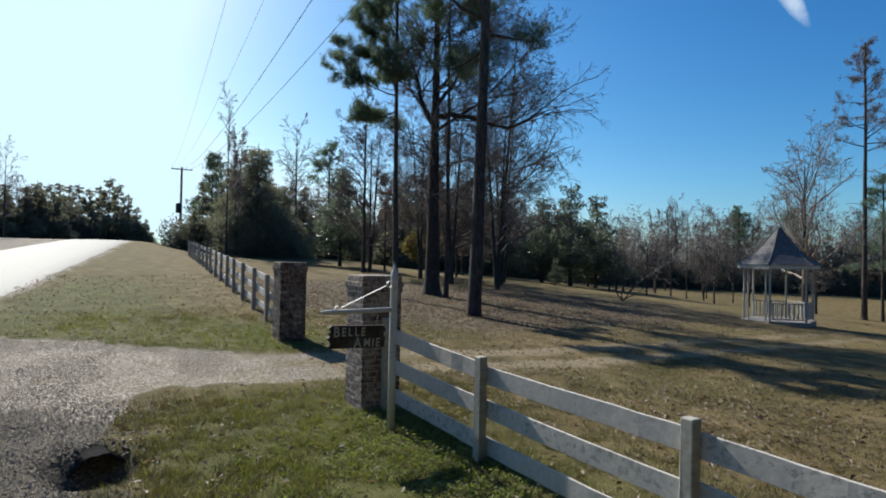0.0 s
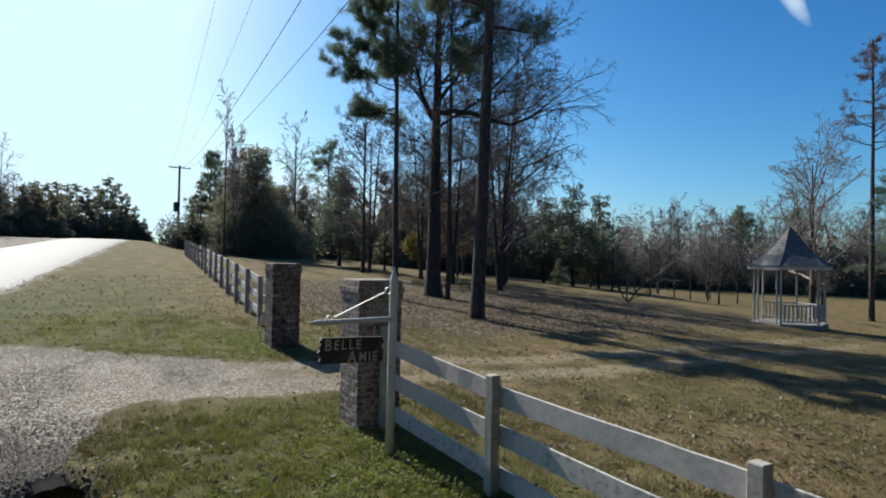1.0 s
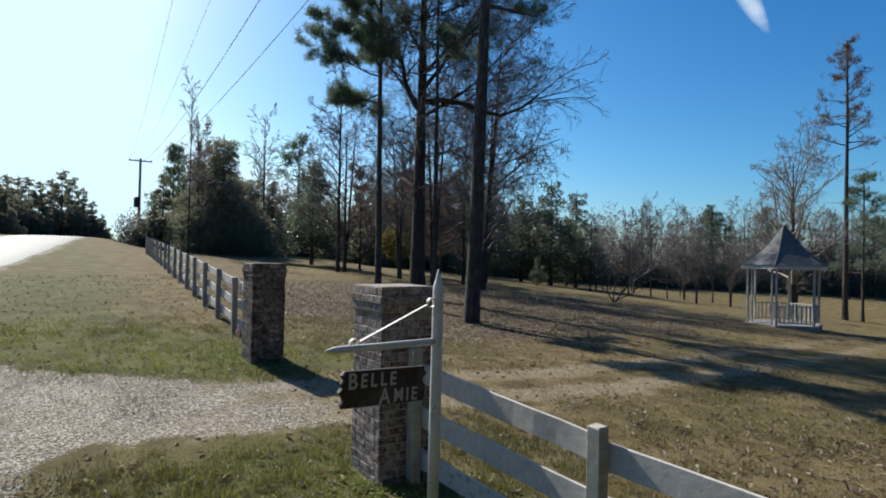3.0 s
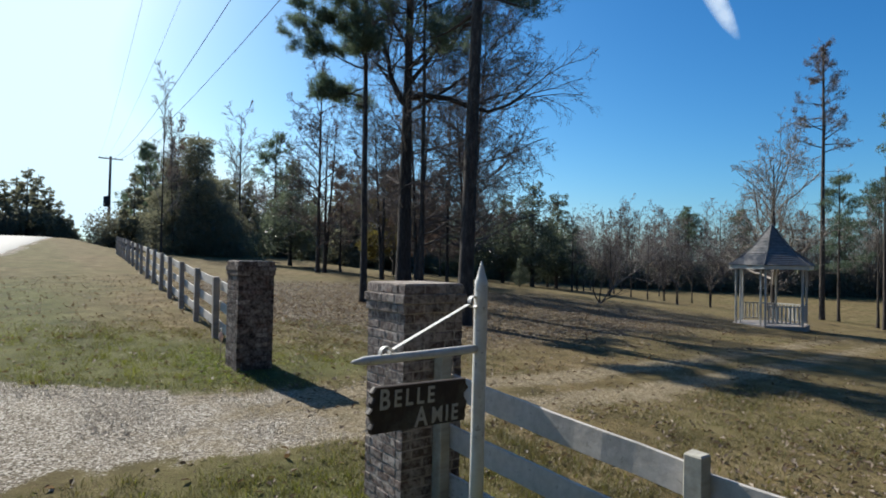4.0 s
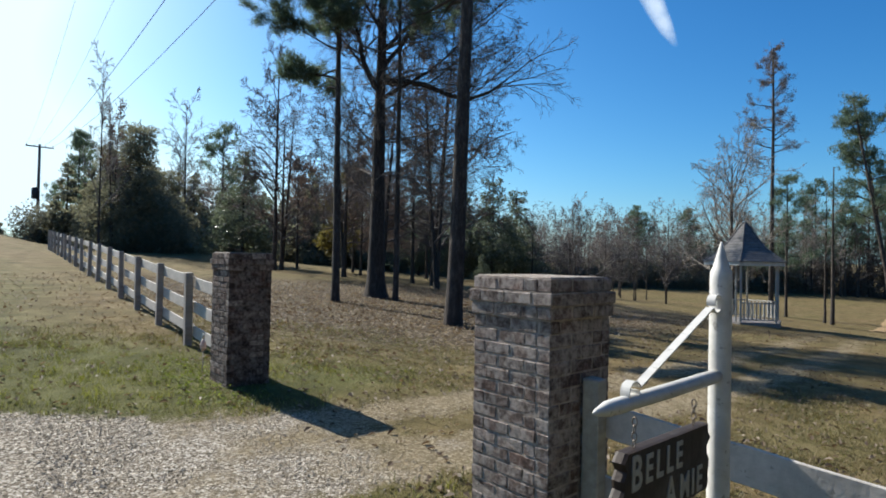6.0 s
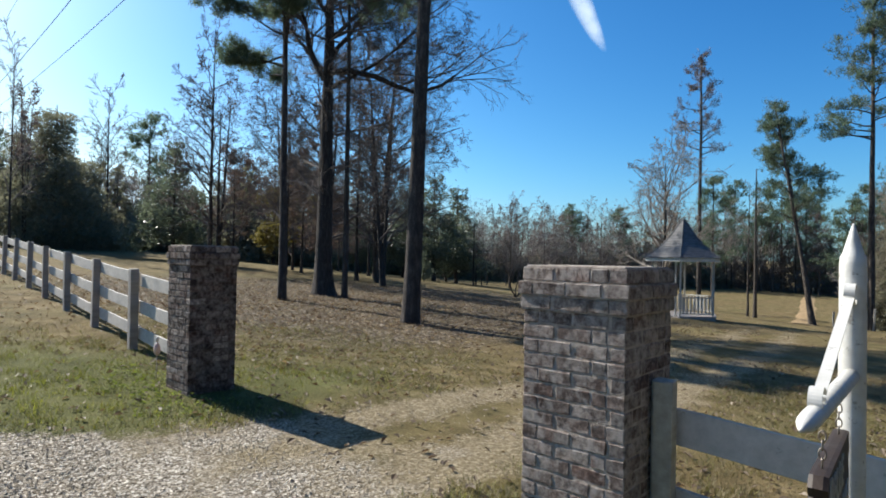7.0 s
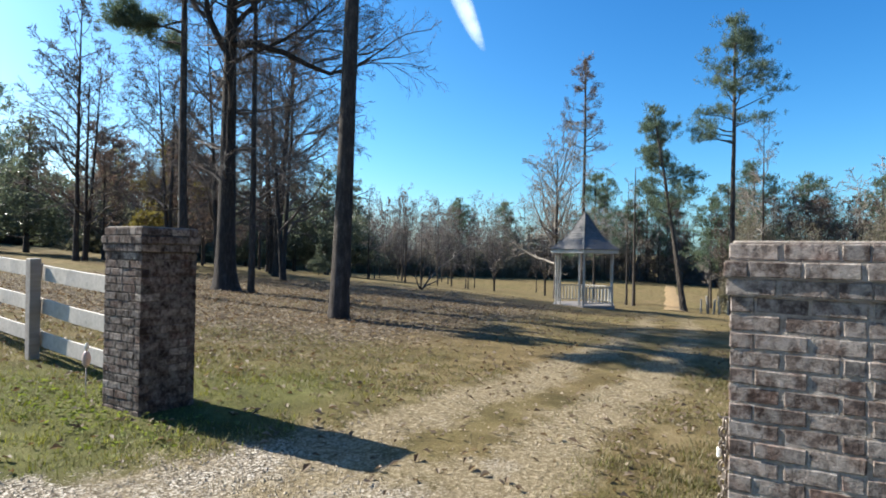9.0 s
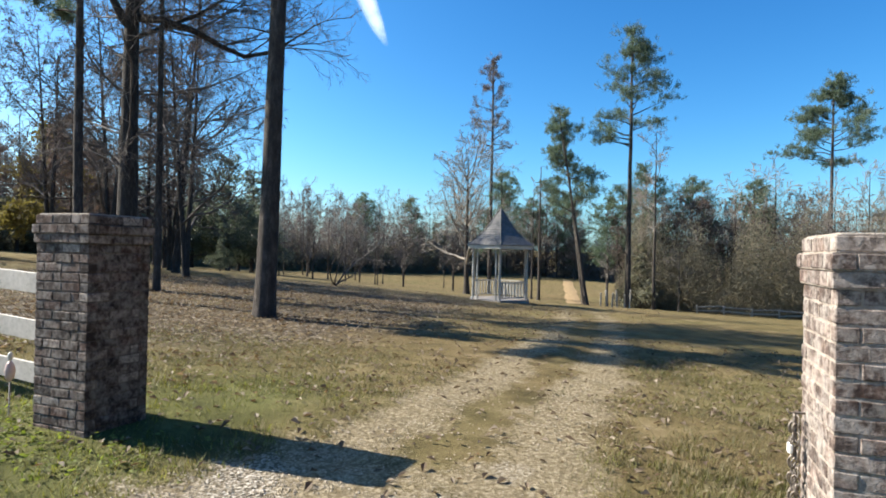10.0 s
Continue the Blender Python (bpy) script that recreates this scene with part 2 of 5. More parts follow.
def make_leafy(name, stops, through_color, amount=0.35, rough=0.6):
    """Leaves and needles: varied by clump, and partly let light through."""
    m, nt, b = material(name, rough)
    r = random_of(nt, True)
    n = noisy(nt, coords(nt, True), 1.1, 3)
    f = math_node(nt, "ADD", math_node(nt, "MULTIPLY", r, 0.5), math_node(nt, "MULTIPLY", n, 0.5))
    c = ramp(nt, f, stops)
    nt.links.new(c, b.inputs["Base Color"])
    t = nt.nodes.new("ShaderNodeBsdfTranslucent")
    nt.links.new(mix(nt, 1.0, c, through_color, "MULTIPLY"), t.inputs[0])
    ms = nt.nodes.new("ShaderNodeMixShader")
    ms.inputs[0].default_value = amount
    nt.links.new(b.outputs[0], ms.inputs[1])
    nt.links.new(t.outputs[0], ms.inputs[2])
    nt.links.new(ms.outputs[0], nt.nodes["Material Output"].inputs[0])
    return m


GROUND = make_ground_material()
WHITE_WOOD = make_wood("weathered_white_paint", (0.55, 0.51, 0.465), (0.385, 0.35, 0.315), 1.0, 0.04)
POST_WOOD = make_wood("grey_white_post_paint", (0.47, 0.44, 0.37), (0.28, 0.26, 0.205), 1.0, 0.06)
PEELING = make_wood("peeling_white_paint", (0.57, 0.53, 0.485), (0.4, 0.37, 0.33), 1.0, 0.13)
GREY_POST = make_wood("grey_timber", (0.43, 0.385, 0.35), (0.27, 0.235, 0.21), 1.0, 0.0)
SIGN_PAINT = make_wood("chipped_white_paint", (0.64, 0.62, 0.58), (0.5, 0.48, 0.445), 1.0, 0.075, 0.55)
CREAM_PAINT = plain("cream_white_paint", [(0.34, (0.4, 0.385, 0.345)), (0.48, (0.62, 0.605, 0.56)), (0.65, (0.74, 0.725, 0.68))], 5, 0.5, strength=0.15, dist=0.003)
# The gazebo's white, greyed to stand for shade; its sunlit fascia keeps CREAM_PAINT.
GAZEBO_PAINT = plain("shade_toned_gazebo_paint", [(0.3, (0.3, 0.29, 0.265)), (0.7, (0.53, 0.51, 0.475))], 4, 0.6, strength=0.15, dist=0.003)
BRICK = make_brick("weathered_brick", [(0.0, (0.095, 0.066, 0.056)), (0.2, (0.18, 0.133, 0.112)), (0.42, (0.255, 0.2, 0.172)), (0.58, (0.14, 0.105, 0.09)),
                                       (0.78, (0.32, 0.263, 0.227)), (0.9, (0.175, 0.112, 0.091)), (1.0, (0.11, 0.078, 0.066))], 0.62)
# The far pillar's brick and its mortar below are darkened to stand for shade.
SHADE_BRICK = make_brick("shade_toned_weathered_brick", [(0.0, (0.04, 0.029, 0.025)), (0.4, (0.085, 0.06, 0.05)), (0.62, (0.12, 0.068, 0.052)), (0.72, (0.12, 0.09, 0.077)),
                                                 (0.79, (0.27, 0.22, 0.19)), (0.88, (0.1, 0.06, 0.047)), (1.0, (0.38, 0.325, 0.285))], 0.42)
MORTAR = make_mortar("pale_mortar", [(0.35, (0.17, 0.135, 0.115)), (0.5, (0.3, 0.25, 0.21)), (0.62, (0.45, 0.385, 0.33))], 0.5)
SHADE_MORTAR = make_mortar("shade_toned_mortar", [(0.35, (0.05, 0.039, 0.034)), (0.5, (0.095, 0.075, 0.065)), (0.66, (0.22, 0.185, 0.158))], 0.18)
SIGN_WOOD = make_wood("dark_stained_board", (0.05, 0.034, 0.026), (0.022, 0.015, 0.012), 1.0, 0.0, 0.6)
LETTER = plain("faded_cream_paint", [(0.3, (0.3, 0.27, 0.22)), (0.65, (0.52, 0.48, 0.41))], 30, 0.7, strength=0.3, dist=0.002)
CHAIN = plain("rusty_chain_steel", [(0.3, (0.09, 0.06, 0.04)), (0.7, (0.33, 0.3, 0.27))], 60, 0.5, metal=0.7, strength=0.3, dist=0.001)
PINE_BARK = plain("pine_bark", [(0.32, (0.026, 0.022, 0.02)), (0.52, (0.066, 0.056, 0.049)), (0.7, (0.165, 0.138, 0.12))], 9, 0.95, strength=1.0, dist=0.04, stretch=(1, 1, 0.28))
OAK_BARK = plain("oak_bark", [(0.32, (0.022, 0.019, 0.017)), (0.52, (0.054, 0.046, 0.041)), (0.7, (0.125, 0.108, 0.097))], 12, 0.95, strength=1.0, dist=0.04, stretch=(1, 1, 0.22))
TWIG = plain("bare_twigs", [(0.3, (0.065, 0.056, 0.052)), (0.7, (0.145, 0.125, 0.115))], 3, 0.9, strength=0.1)
PALE_TWIG = plain("pale_bare_twigs", [(0.3, (0.15, 0.13, 0.112)), (0.7, (0.29, 0.255, 0.22))], 3, 0.9, strength=0.1)
NEEDLES = make_leafy("pine_needles", [(0.2, (0.058, 0.078, 0.054)), (0.5, (0.1, 0.127, 0.088)), (0.8, (0.155, 0.18, 0.128))], (1.1, 1.25, 1.05), 0.46, 0.6)
DEAD_NEEDLES = make_leafy("brown_needles", [(0.2, (0.075, 0.058, 0.05)), (0.8, (0.17, 0.135, 0.115))], (1.2, 1.1, 0.95), 0.3)
# EVERGREEN, CEDAR, OLIVE_TWIGS, FAR_TWIGS, DARK_BRUSH: base colours lightened to stand for distance haze.
EVERGREEN = make_leafy("dark_evergreen_leaves", [(0.2, (0.055, 0.066, 0.05)), (0.5, (0.1, 0.113, 0.085)), (0.8, (0.165, 0.175, 0.135))], (1.25, 1.35, 1.1), 0.45, 0.4)
CEDAR = make_leafy("cedar_foliage", [(0.2, (0.1, 0.105, 0.078)), (0.5, (0.17, 0.168, 0.125)), (0.8, (0.25, 0.235, 0.175))], (1.25, 1.25, 1.05), 0.48, 0.85)
RUSSET = make_leafy("russet_oak_leaves", [(0.2, (0.085, 0.064, 0.055)), (0.5, (0.14, 0.108, 0.092)), (0.8, (0.21, 0.17, 0.148))], (1.3, 1.1, 0.95), 0.3, 0.8)
YELLOW = make_leafy("yellow_green_leaves", [(0.2, (0.095, 0.082, 0.032)), (0.8, (0.19, 0.16, 0.07))], (1.2, 1.2, 0.7), 0.35, 0.8)
BRUSH = make_leafy("undergrowth_leaves", [(0.1, (0.115, 0.112, 0.075)), (0.45, (0.165, 0.15, 0.108)), (0.8, (0.215, 0.188, 0.145))], (1.0, 1.0, 0.85), 0.35, 1.0)
OLIVE_TWIGS = make_leafy("olive_brown_wood_mass", [(0.15, (0.165, 0.16, 0.112)), (0.5, (0.225, 0.205, 0.152)), (0.85, (0.285, 0.248, 0.195))], (1.0, 1.0, 0.9), 0.5, 1.0)
FAR_TWIGS = make_leafy("grey_brown_twig_mass", [(0.15, (0.1, 0.09, 0.085)), (0.5, (0.17, 0.152, 0.142)), (0.85, (0.25, 0.223, 0.208))], (1.1, 1.08, 1.05), 0.4, 0.95)
DARK_BRUSH = make_leafy("shaded_evergreen_brush", [(0.15, (0.075, 0.08, 0.066)), (0.5, (0.125, 0.128, 0.102)), (0.85, (0.2, 0.19, 0.155))], (1.25, 1.25, 1.1), 0.48, 0.85)
GRASS = make_leafy("grass_blades", [(0.2, (0.048, 0.05, 0.015)), (0.38, (0.1, 0.093, 0.034)), (0.52, (0.165, 0.132, 0.064)), (0.85, (0.3, 0.238, 0.146))], (1.4, 1.5, 0.7), 0.22)
GREEN_GRASS = make_leafy("green_grass_blades", [(0.2, (0.075, 0.085, 0.018)), (0.45, (0.15, 0.155, 0.036)), (0.8, (0.27, 0.26, 0.085))], (1.4, 1.5, 0.6), 0.35)
CLOVER = make_leafy("low_weed_leaves", [(0.1, (0.075, 0.095, 0.025)), (0.8, (0.21, 0.225, 0.08))], (1.4, 1.6, 0.6), 0.38, 0.85)
DEAD_LEAF = make_leafy("fallen_leaves", [(0.15, (0.07, 0.046, 0.028)), (0.55, (0.15, 0.108, 0.071)), (0.9, (0.4, 0.335, 0.255))], (1.3, 1.1, 0.8), 0.25)
STONE = plain("gravel_stone", [(0.3, (0.12, 0.095, 0.066)), (0.5, (0.36, 0.29, 0.205)), (0.7, (0.6, 0.53, 0.425))], 31, 0.6, world_space=True, strength=0.1)
DIRT = plain("worn_tan_dirt", [(0.35, (0.13, 0.105, 0.05)), (0.48, (0.27, 0.185, 0.095)), (0.65, (0.38, 0.265, 0.145))], 1.6, 0.95, world_space=True)
ASPHALT = plain("sunlit_asphalt", [(0.3, (0.075, 0.073, 0.07)), (0.7, (0.125, 0.12, 0.115))], 3, 0.68, strength=0.5, dist=0.01, world_space=True)
SHINGLE = plain("grey_shingles", [(0.3, (0.085, 0.083, 0.083)), (0.7, (0.185, 0.18, 0.178))], 5, 0.8, strength=0.3)
PIPE = plain("dark_corrugated_pipe", [(0.3, (0.014, 0.013, 0.012)), (0.7, (0.035, 0.032, 0.03))], 9, 0.95, strength=0.4)
POLE_WOOD = plain("creosote_pole", [(0.3, (0.06, 0.048, 0.04)), (0.7, (0.15, 0.125, 0.105))], 6, 0.9, stretch=(1, 1, 0.2))
WIRE = plain("dark_cable", [(0.3, (0.02, 0.02, 0.02)), (0.7, (0.05, 0.05, 0.05))], 6, 0.5, strength=0.1)
PINK = plain("faded_pink_plastic", [(0.3, (0.46, 0.3, 0.27)), (0.7, (0.64, 0.52, 0.47))], 9, 0.4, strength=0.1)

# ---- ground, drive, road ----
def axis(dense, outer):
    """Coordinates close together in the middle and ever wider to both sides."""
    lo, hi, step = dense
    mid_pts = list(np.arange(lo, hi + 1e-6, step))
    out, w = [], step
    v = hi
    while v < outer[1]:
        w *= 1.055
        v += w
        out.append(v)
    low, w, v = [], step, lo
    while v > outer[0]:
        w *= 1.055
        v -= w
        low.append(v)
    return np.array(low[::-1] + mid_pts + out)


def drive_mask(x, y):
    """1 on the gravel of the drive and its mouth, 0 on the lawn."""
    bend = 0.15 * sp(x - 16, 2)
    far = 10.95 + 0.73 * sp(3.4 - x, 0.5) + bend
    near = 8.62 + 0.23 * sp(4.2 - x, 0.6) - 4.2 * sp(0.62 - x, 0.12) + bend
    edge = 0.3 + 0.35 * smooth(3.5, 6.5, x)
    band = smooth(-edge, edge, far - y) * smooth(-edge, edge, y - near)
    mid = 0.5 * (far + near)
    tracks = 1 - 0.88 * np.exp(-((y - mid) / 0.42) ** 2) * smooth(2.8, 5.0, x) - 0.3 * smooth(0.95, 1.3, np.abs(y - mid)) * smooth(3.5, 6, x)
    fade = 1 - 0.35 * smooth(11, 18, x) - 0.3 * smooth(22, 30, x) - 0.35 * smooth(33, 38, x)
    return band * tracks * fade


def road_right(y):
    return -5.1 + 0.107 * np.asarray(y, float)


def lush_at(x, y):
    """How green the grass is: damp spots by the pillars, the road and the near corner."""
    def spot(a, b, wide, deep):
        return np.exp(-(((x - a) / wide) ** 2 + ((y - b) / deep) ** 2))
    return (0.8 * spot(3.0, 13.2, 1.7, 1.6) + 0.4 * spot(5.0, 12.4, 1.5, 0.9) + 0.75 * spot(-0.8, 17, 1.5, 3.5) + spot(2.5, 5.2, 1.7, 3.2)
            + 1.1 * spot(0.1, 21.5, 1.3, 4.0) + 0.45 * spot(1.2, 15.0, 2.2, 2.0) + 0.06 + 0.14 * smooth(3.8, 2.5, x) * smooth(11, 14, y))


def build_ground():
    xs, ys = axis((-3.5, 15.0, 0.16), (-900, 900)), axis((0.0, 17.0, 0.16), (-700, 900))
    X, Y = np.meshgrid(xs, ys)
    Z = ground_z(X, Y)
    wob = np.array([noise.noise((a * 0.7, b * 0.7, 3.1)) for a, b in zip(X.ravel(), Y.ravel())]).reshape(X.shape)
    fine = np.array([noise.noise((a * 4.1, b * 4.1, 1.7)) for a, b in zip(X.ravel(), Y.ravel())]).reshape(X.shape)
    Z = Z + 0.035 * wob + 0.012 * fine
    under_road = smooth(0.0, -0.8, X - road_right(Y)) * smooth(-5.7, -5.0, X - road_right(Y))
    Z = Z - 0.14 * under_road
    h, w = X.shape
    verts = np.stack([X, Y, Z], -1).reshape(-1, 3)
    i = np.arange(h * w).reshape(h, w)
    faces = np.stack([i[:-1, :-1], i[:-1, 1:], i[1:, 1:], i[1:, :-1]], -1).reshape(-1, 4)
    me = shade(mesh_from("ground", verts.tolist(), faces.tolist()))
    Xw, Yw = X + 0.25 * wob + 0.12 * fine, Y + 0.3 * fine + 0.2 * wob
    gravel = drive_mask(Xw, Yw)
    mouth = smooth(0.5, -0.3, X + 0.35 * wob) * smooth(15, 13.6, Y - 0.2 * X) * smooth(0.5, 3.5, Y + 1.6 * wob)
    shoulder = smooth(1.1, 0.2, X - road_right(Y) + 0.5 * wob)
    gravel = np.maximum(gravel, np.maximum(0.9 * mouth, 0.75 * shoulder))
    gravel = np.maximum(gravel, 0.8 * np.exp(-((X / 0.5) ** 2 + ((Y - 6.35) / 0.6) ** 2)))
    # The wide second term adds litter that also darkens lawn for tree shadows.
    litter = 0.8 * np.exp(-(((X - 13.5) / 9.5) ** 2 + ((Y - 22) / 8.5) ** 2)) + 0.42 * smooth(11, 18, Y) * smooth(5, 8, X) * smooth(42, 28, Y) * smooth(48, 30, X) + 0.32 * np.exp(-(((X - 9.5) / 3) ** 2 + ((Y - 4.5) / 3.5) ** 2))
    lush = lush_at(X, Y)
    # darker gravel over the near drive mouth and round the pipe end
    dark_gravel = 0.85 * np.exp(-(((X + 1.3 + 0.6 * wob) / 2.4) ** 2 + ((Y - 6.0 + 0.7 * wob) / 2.9) ** 2) ** 1.8) + 0.9 * np.exp(-((X / 0.6) ** 2 + ((Y - 6.4) / 0.7) ** 2))
    for name, field in (("gravel", gravel), ("litter", litter), ("lush", lush), ("dark_gravel", dark_gravel), ("worn", smooth(1.2, 6.0, X + 0.6 * wob))):
        a = me.attributes.new(name, "FLOAT", "POINT")
        a.data.foreach_set("value", np.clip(field, 0, 1).astype(np.float32).ravel())
    ob = part("ground", me, GROUND)
    return tagged(ob, "dormant lawn with green patches, leaf litter and a pale gravel drive", "ground", kind="structure")


build_ground()


def build_road():
    ys = np.concatenate([np.arange(-60, 10, 5.0), np.arange(10, 104, 2.0)])
    verts, faces = [], []
    for y in ys:
        r = float(road_right(y))
        for k in range(8):
            x = r - 5.7 * k / 7
            verts.append((x, y, gz(x, y) + 0.05 + 0.05 * (1 - (2 * k / 7 - 1) ** 2)))
        verts.append((r - 6.2, y, gz(r - 6.2, y) - 0.06))
        verts.append((r + 0.5, y, gz(r + 0.5, y) - 0.06))
    for i in range(len(ys) - 1):
        a, b = i * 10, (i + 1) * 10
        for k in range(7):
            faces.append((a + k, b + k, b + k + 1, a + k + 1))
        faces.append((a + 7, b + 7, b + 8, a + 8))
        faces.append((a, a + 9, b + 9, b))
    ob = part("road", shade(mesh_from("road", verts, faces)), ASPHALT)
    tagged(ob, "two-lane asphalt road rising over a crest", "road", kind="structure")


build_road()


def build_track():
    """The worn dirt track beyond the gazebo."""
    verts, faces = [], []
    xs = np.arange(46.5, 112, 2.5)
    for i, x in enumerate(xs):
        c = 13.6 + 0.16 * (x - 45)
        w = (1.15 + 0.25 * noise.noise((x * 0.2, 2.0, 0))) * (0.7 + 0.3 * float(smooth(46, 50, x)))
        for k, v in enumerate((-1, -0.45, 0, 0.45, 1)):
            y = c + w * v + 0.2 * noise.noise((x * 0.5, k, 5))
            verts.append((x, y, gz(x, y) + (0.05 if abs(v) < 1 else -0.04)))
    for i in range(len(xs) - 1):
        for k in range(4):
            a = i * 5 + k
            faces.append((a, a + 5, a + 6, a + 1))
    ob = part("dirt_track", shade(mesh_from("dirt_track", verts, faces)), DIRT)
    tagged(ob, "worn orange-tan dirt track running off beyond the lawn", "dirt track", kind="structure")


build_track()


def build_culvert():
    ob = thing("culvert_pipe", "dark corrugated drain pipe end under the gravel drive mouth", "pipe", m=pose(0.02, 6.66, -0.375, -3, 0, 8))
    bm = bmesh.new()
    rings, sides = 26, 24
    for inner in (0, 1):
        rows = []
        for i in range(rings + 1):
            y = i * 0.05
            r = (0.225 if inner else 0.245) + 0.012 * math.cos(i * math.pi)
            rim = []
            for j in range(sides):
                a = 2 * math.pi * j / sides
                bent = 1 + max(0.0, 1 - i / 7) * (0.2 * math.sin(2 * a + 0.7) + 0.11 * math.sin(3 * a + 2.2) + 0.05 * math.sin(7 * a))
                rim.append(bm.verts.new((r * bent * math.cos(a), y + max(0.0, 1 - i / 4) * 0.05 * math.sin(2 * a + 1.3), r * bent * math.sin(a))))
            rows.append(rim)
        for i in range(rings):
            for j in range(sides):
                k = (j + 1) % sides
                bm.faces.new((rows[i][j], rows[i][k], rows[i + 1][k], rows[i + 1][j]))
        if inner:
            for j in range(sides):
                k = (j + 1) % sides
                bm.faces.new((first[j], first[k], rows[0][k], rows[0][j]))
        else:
            first = rows[0]
    part("pipe", bm, PIPE, ob)


build_culvert()


# ---- brick gate pillars ----
COURSE, SIDE = 0.0775, 0.585


def brick_meshes(length, n, seed, faced):
    rnd = random.Random(seed)
    out = []
    for _ in range(n):
        bm = box(length - 0.011, 0.092, COURSE - 0.011, 0.0045)
        for v in bm.verts:
            v.co += Vector((rnd.uniform(-1, 1), rnd.uniform(-1, 1), rnd.uniform(-1, 1))) * 0.0026
        me = mesh_bm("brick", bm)
        me.materials.append(faced)
        out.append(me)
    return out


def build_pillar(x, y, top, base, label, joints, faced):
    """A square brick pillar whose road-side near corner stands at (x, y)."""
    cx, cy, rnd = x + SIDE / 2, y + SIDE / 2, random.Random(int(top * 1000))
    ob = thing("brick_pillar", label, "gate pillar", "gate pillars", m=pose(cx, cy, base))
    zt = top - base
    courses = int((zt) / COURSE) + 1
    core = box(SIDE - 0.006, SIDE - 0.006, zt - 0.006)
    for k, grow in ((0, 0.008), (1, 0.026), (2, 0.016)):
        box(SIDE + 2 * grow - 0.009, SIDE + 2 * grow - 0.009, COURSE - 0.002, at=(0, 0, zt - (k + 1) * COURSE), bm=core)
    part("mortar_core", core, joints, ob, "mortar joints between the bricks")
    slab = box(SIDE - 0.012, SIDE - 0.012, 0.016, 0.006, at=(0, 0, zt - 0.008))
    part("mortar_cap", slab, MORTAR, ob, "pale mortar wash on top")
    kinds = {}
    for c in range(courses):
        z0 = zt - (c + 1) * COURSE
        grow = (0.008, 0.026, 0.016)[c] if c < 3 else 0.0
        side = SIDE + 2 * grow
        half = side - 0.092 - 2 * 0.203
        flip = c % 2
        for s in range(4):
            turn = Matrix.Rotation(s * math.pi / 2, 4, "Z")
            lengths = [0.203, 0.203, half]
            if rnd.random() < 0.12:
                rnd.shuffle(lengths)
            u = -side / 2 + (0.092 if flip else 0.0)
            for i, L in enumerate(lengths):
                key = round(L, 3)
                if key not in kinds:
                    kinds[key] = brick_meshes(L, 6, len(kinds), faced)
                out = -(side / 2 - 0.046) + rnd.uniform(-0.003, 0.0015)
                ends = -0.0075 if i == 0 and not flip else (0.0075 if i == 2 and flip else 0.0)
                m = turn @ pose(u + L / 2 + ends, out, z0 + 0.005, rnd.uniform(-0.4, 0.4), rnd.uniform(-0.6, 0.6), rnd.uniform(-0.3, 0.3) + (180 if rnd.random() < 0.5 else 0))
                PIECES.append((rnd.choice(kinds[key]), ob, m))
                u += L


PIECES = []
build_pillar(3.118, 6.933, 1.722, -0.16, "square reddish-grey brick gate pillar with a corbelled cap beside the sign post", MORTAR, BRICK)
# this pillar's shade is put into its brick and mortar colours
build_pillar(3.50, 12.424, 1.847, -0.02, "square brown brick gate pillar with a corbelled cap beside the white fence", SHADE_MORTAR, SHADE_BRICK)


# ---- fences ----
def rail_mesh(length, seed, sag=0.0, h=0.19):
    """A sawn board along x, slightly bowed."""
    rnd = random.Random(seed)
    bm = bmesh.new()
    n, t = 10, 0.026
    rows = []
    for i in range(n + 1):
        x = -length / 2 + length * i / n
        dz = -sag * (1 - (2 * i / n - 1) ** 2) + rnd.uniform(-0.003, 0.003)
        dy = rnd.uniform(-0.004, 0.004)
        e = 0.004
        rows.append([bm.verts.new((x, dy + a, dz + b)) for a, b in ((-t / 2, -h / 2 + e), (-t / 2 + e, -h / 2), (t / 2 - e, -h / 2), (t / 2, -h / 2 + e), (t / 2, h / 2 - e), (t / 2 - e, h / 2), (-t / 2 + e, h / 2), (-t / 2, h / 2 - e))])
    for a, b in zip(rows, rows[1:]):
        for j in range(8):
            bm.faces.new((a[j], a[(j + 1) % 8], b[(j + 1) % 8], b[j]))
    bm.faces.new(rows[0])
    bm.faces.new(rows[-1])
    return mesh_bm("rail", bm)


def post_mesh(height, side, seed):
    rnd = random.Random(seed)
    bm = box(side, side, height, 0.008)
    for v in bm.verts:
        v.co += Vector((rnd.uniform(-1, 1), rnd.uniform(-1, 1), rnd.uniform(-0.6, 0.6))) * 0.004
    return mesh_bm("post", bm)


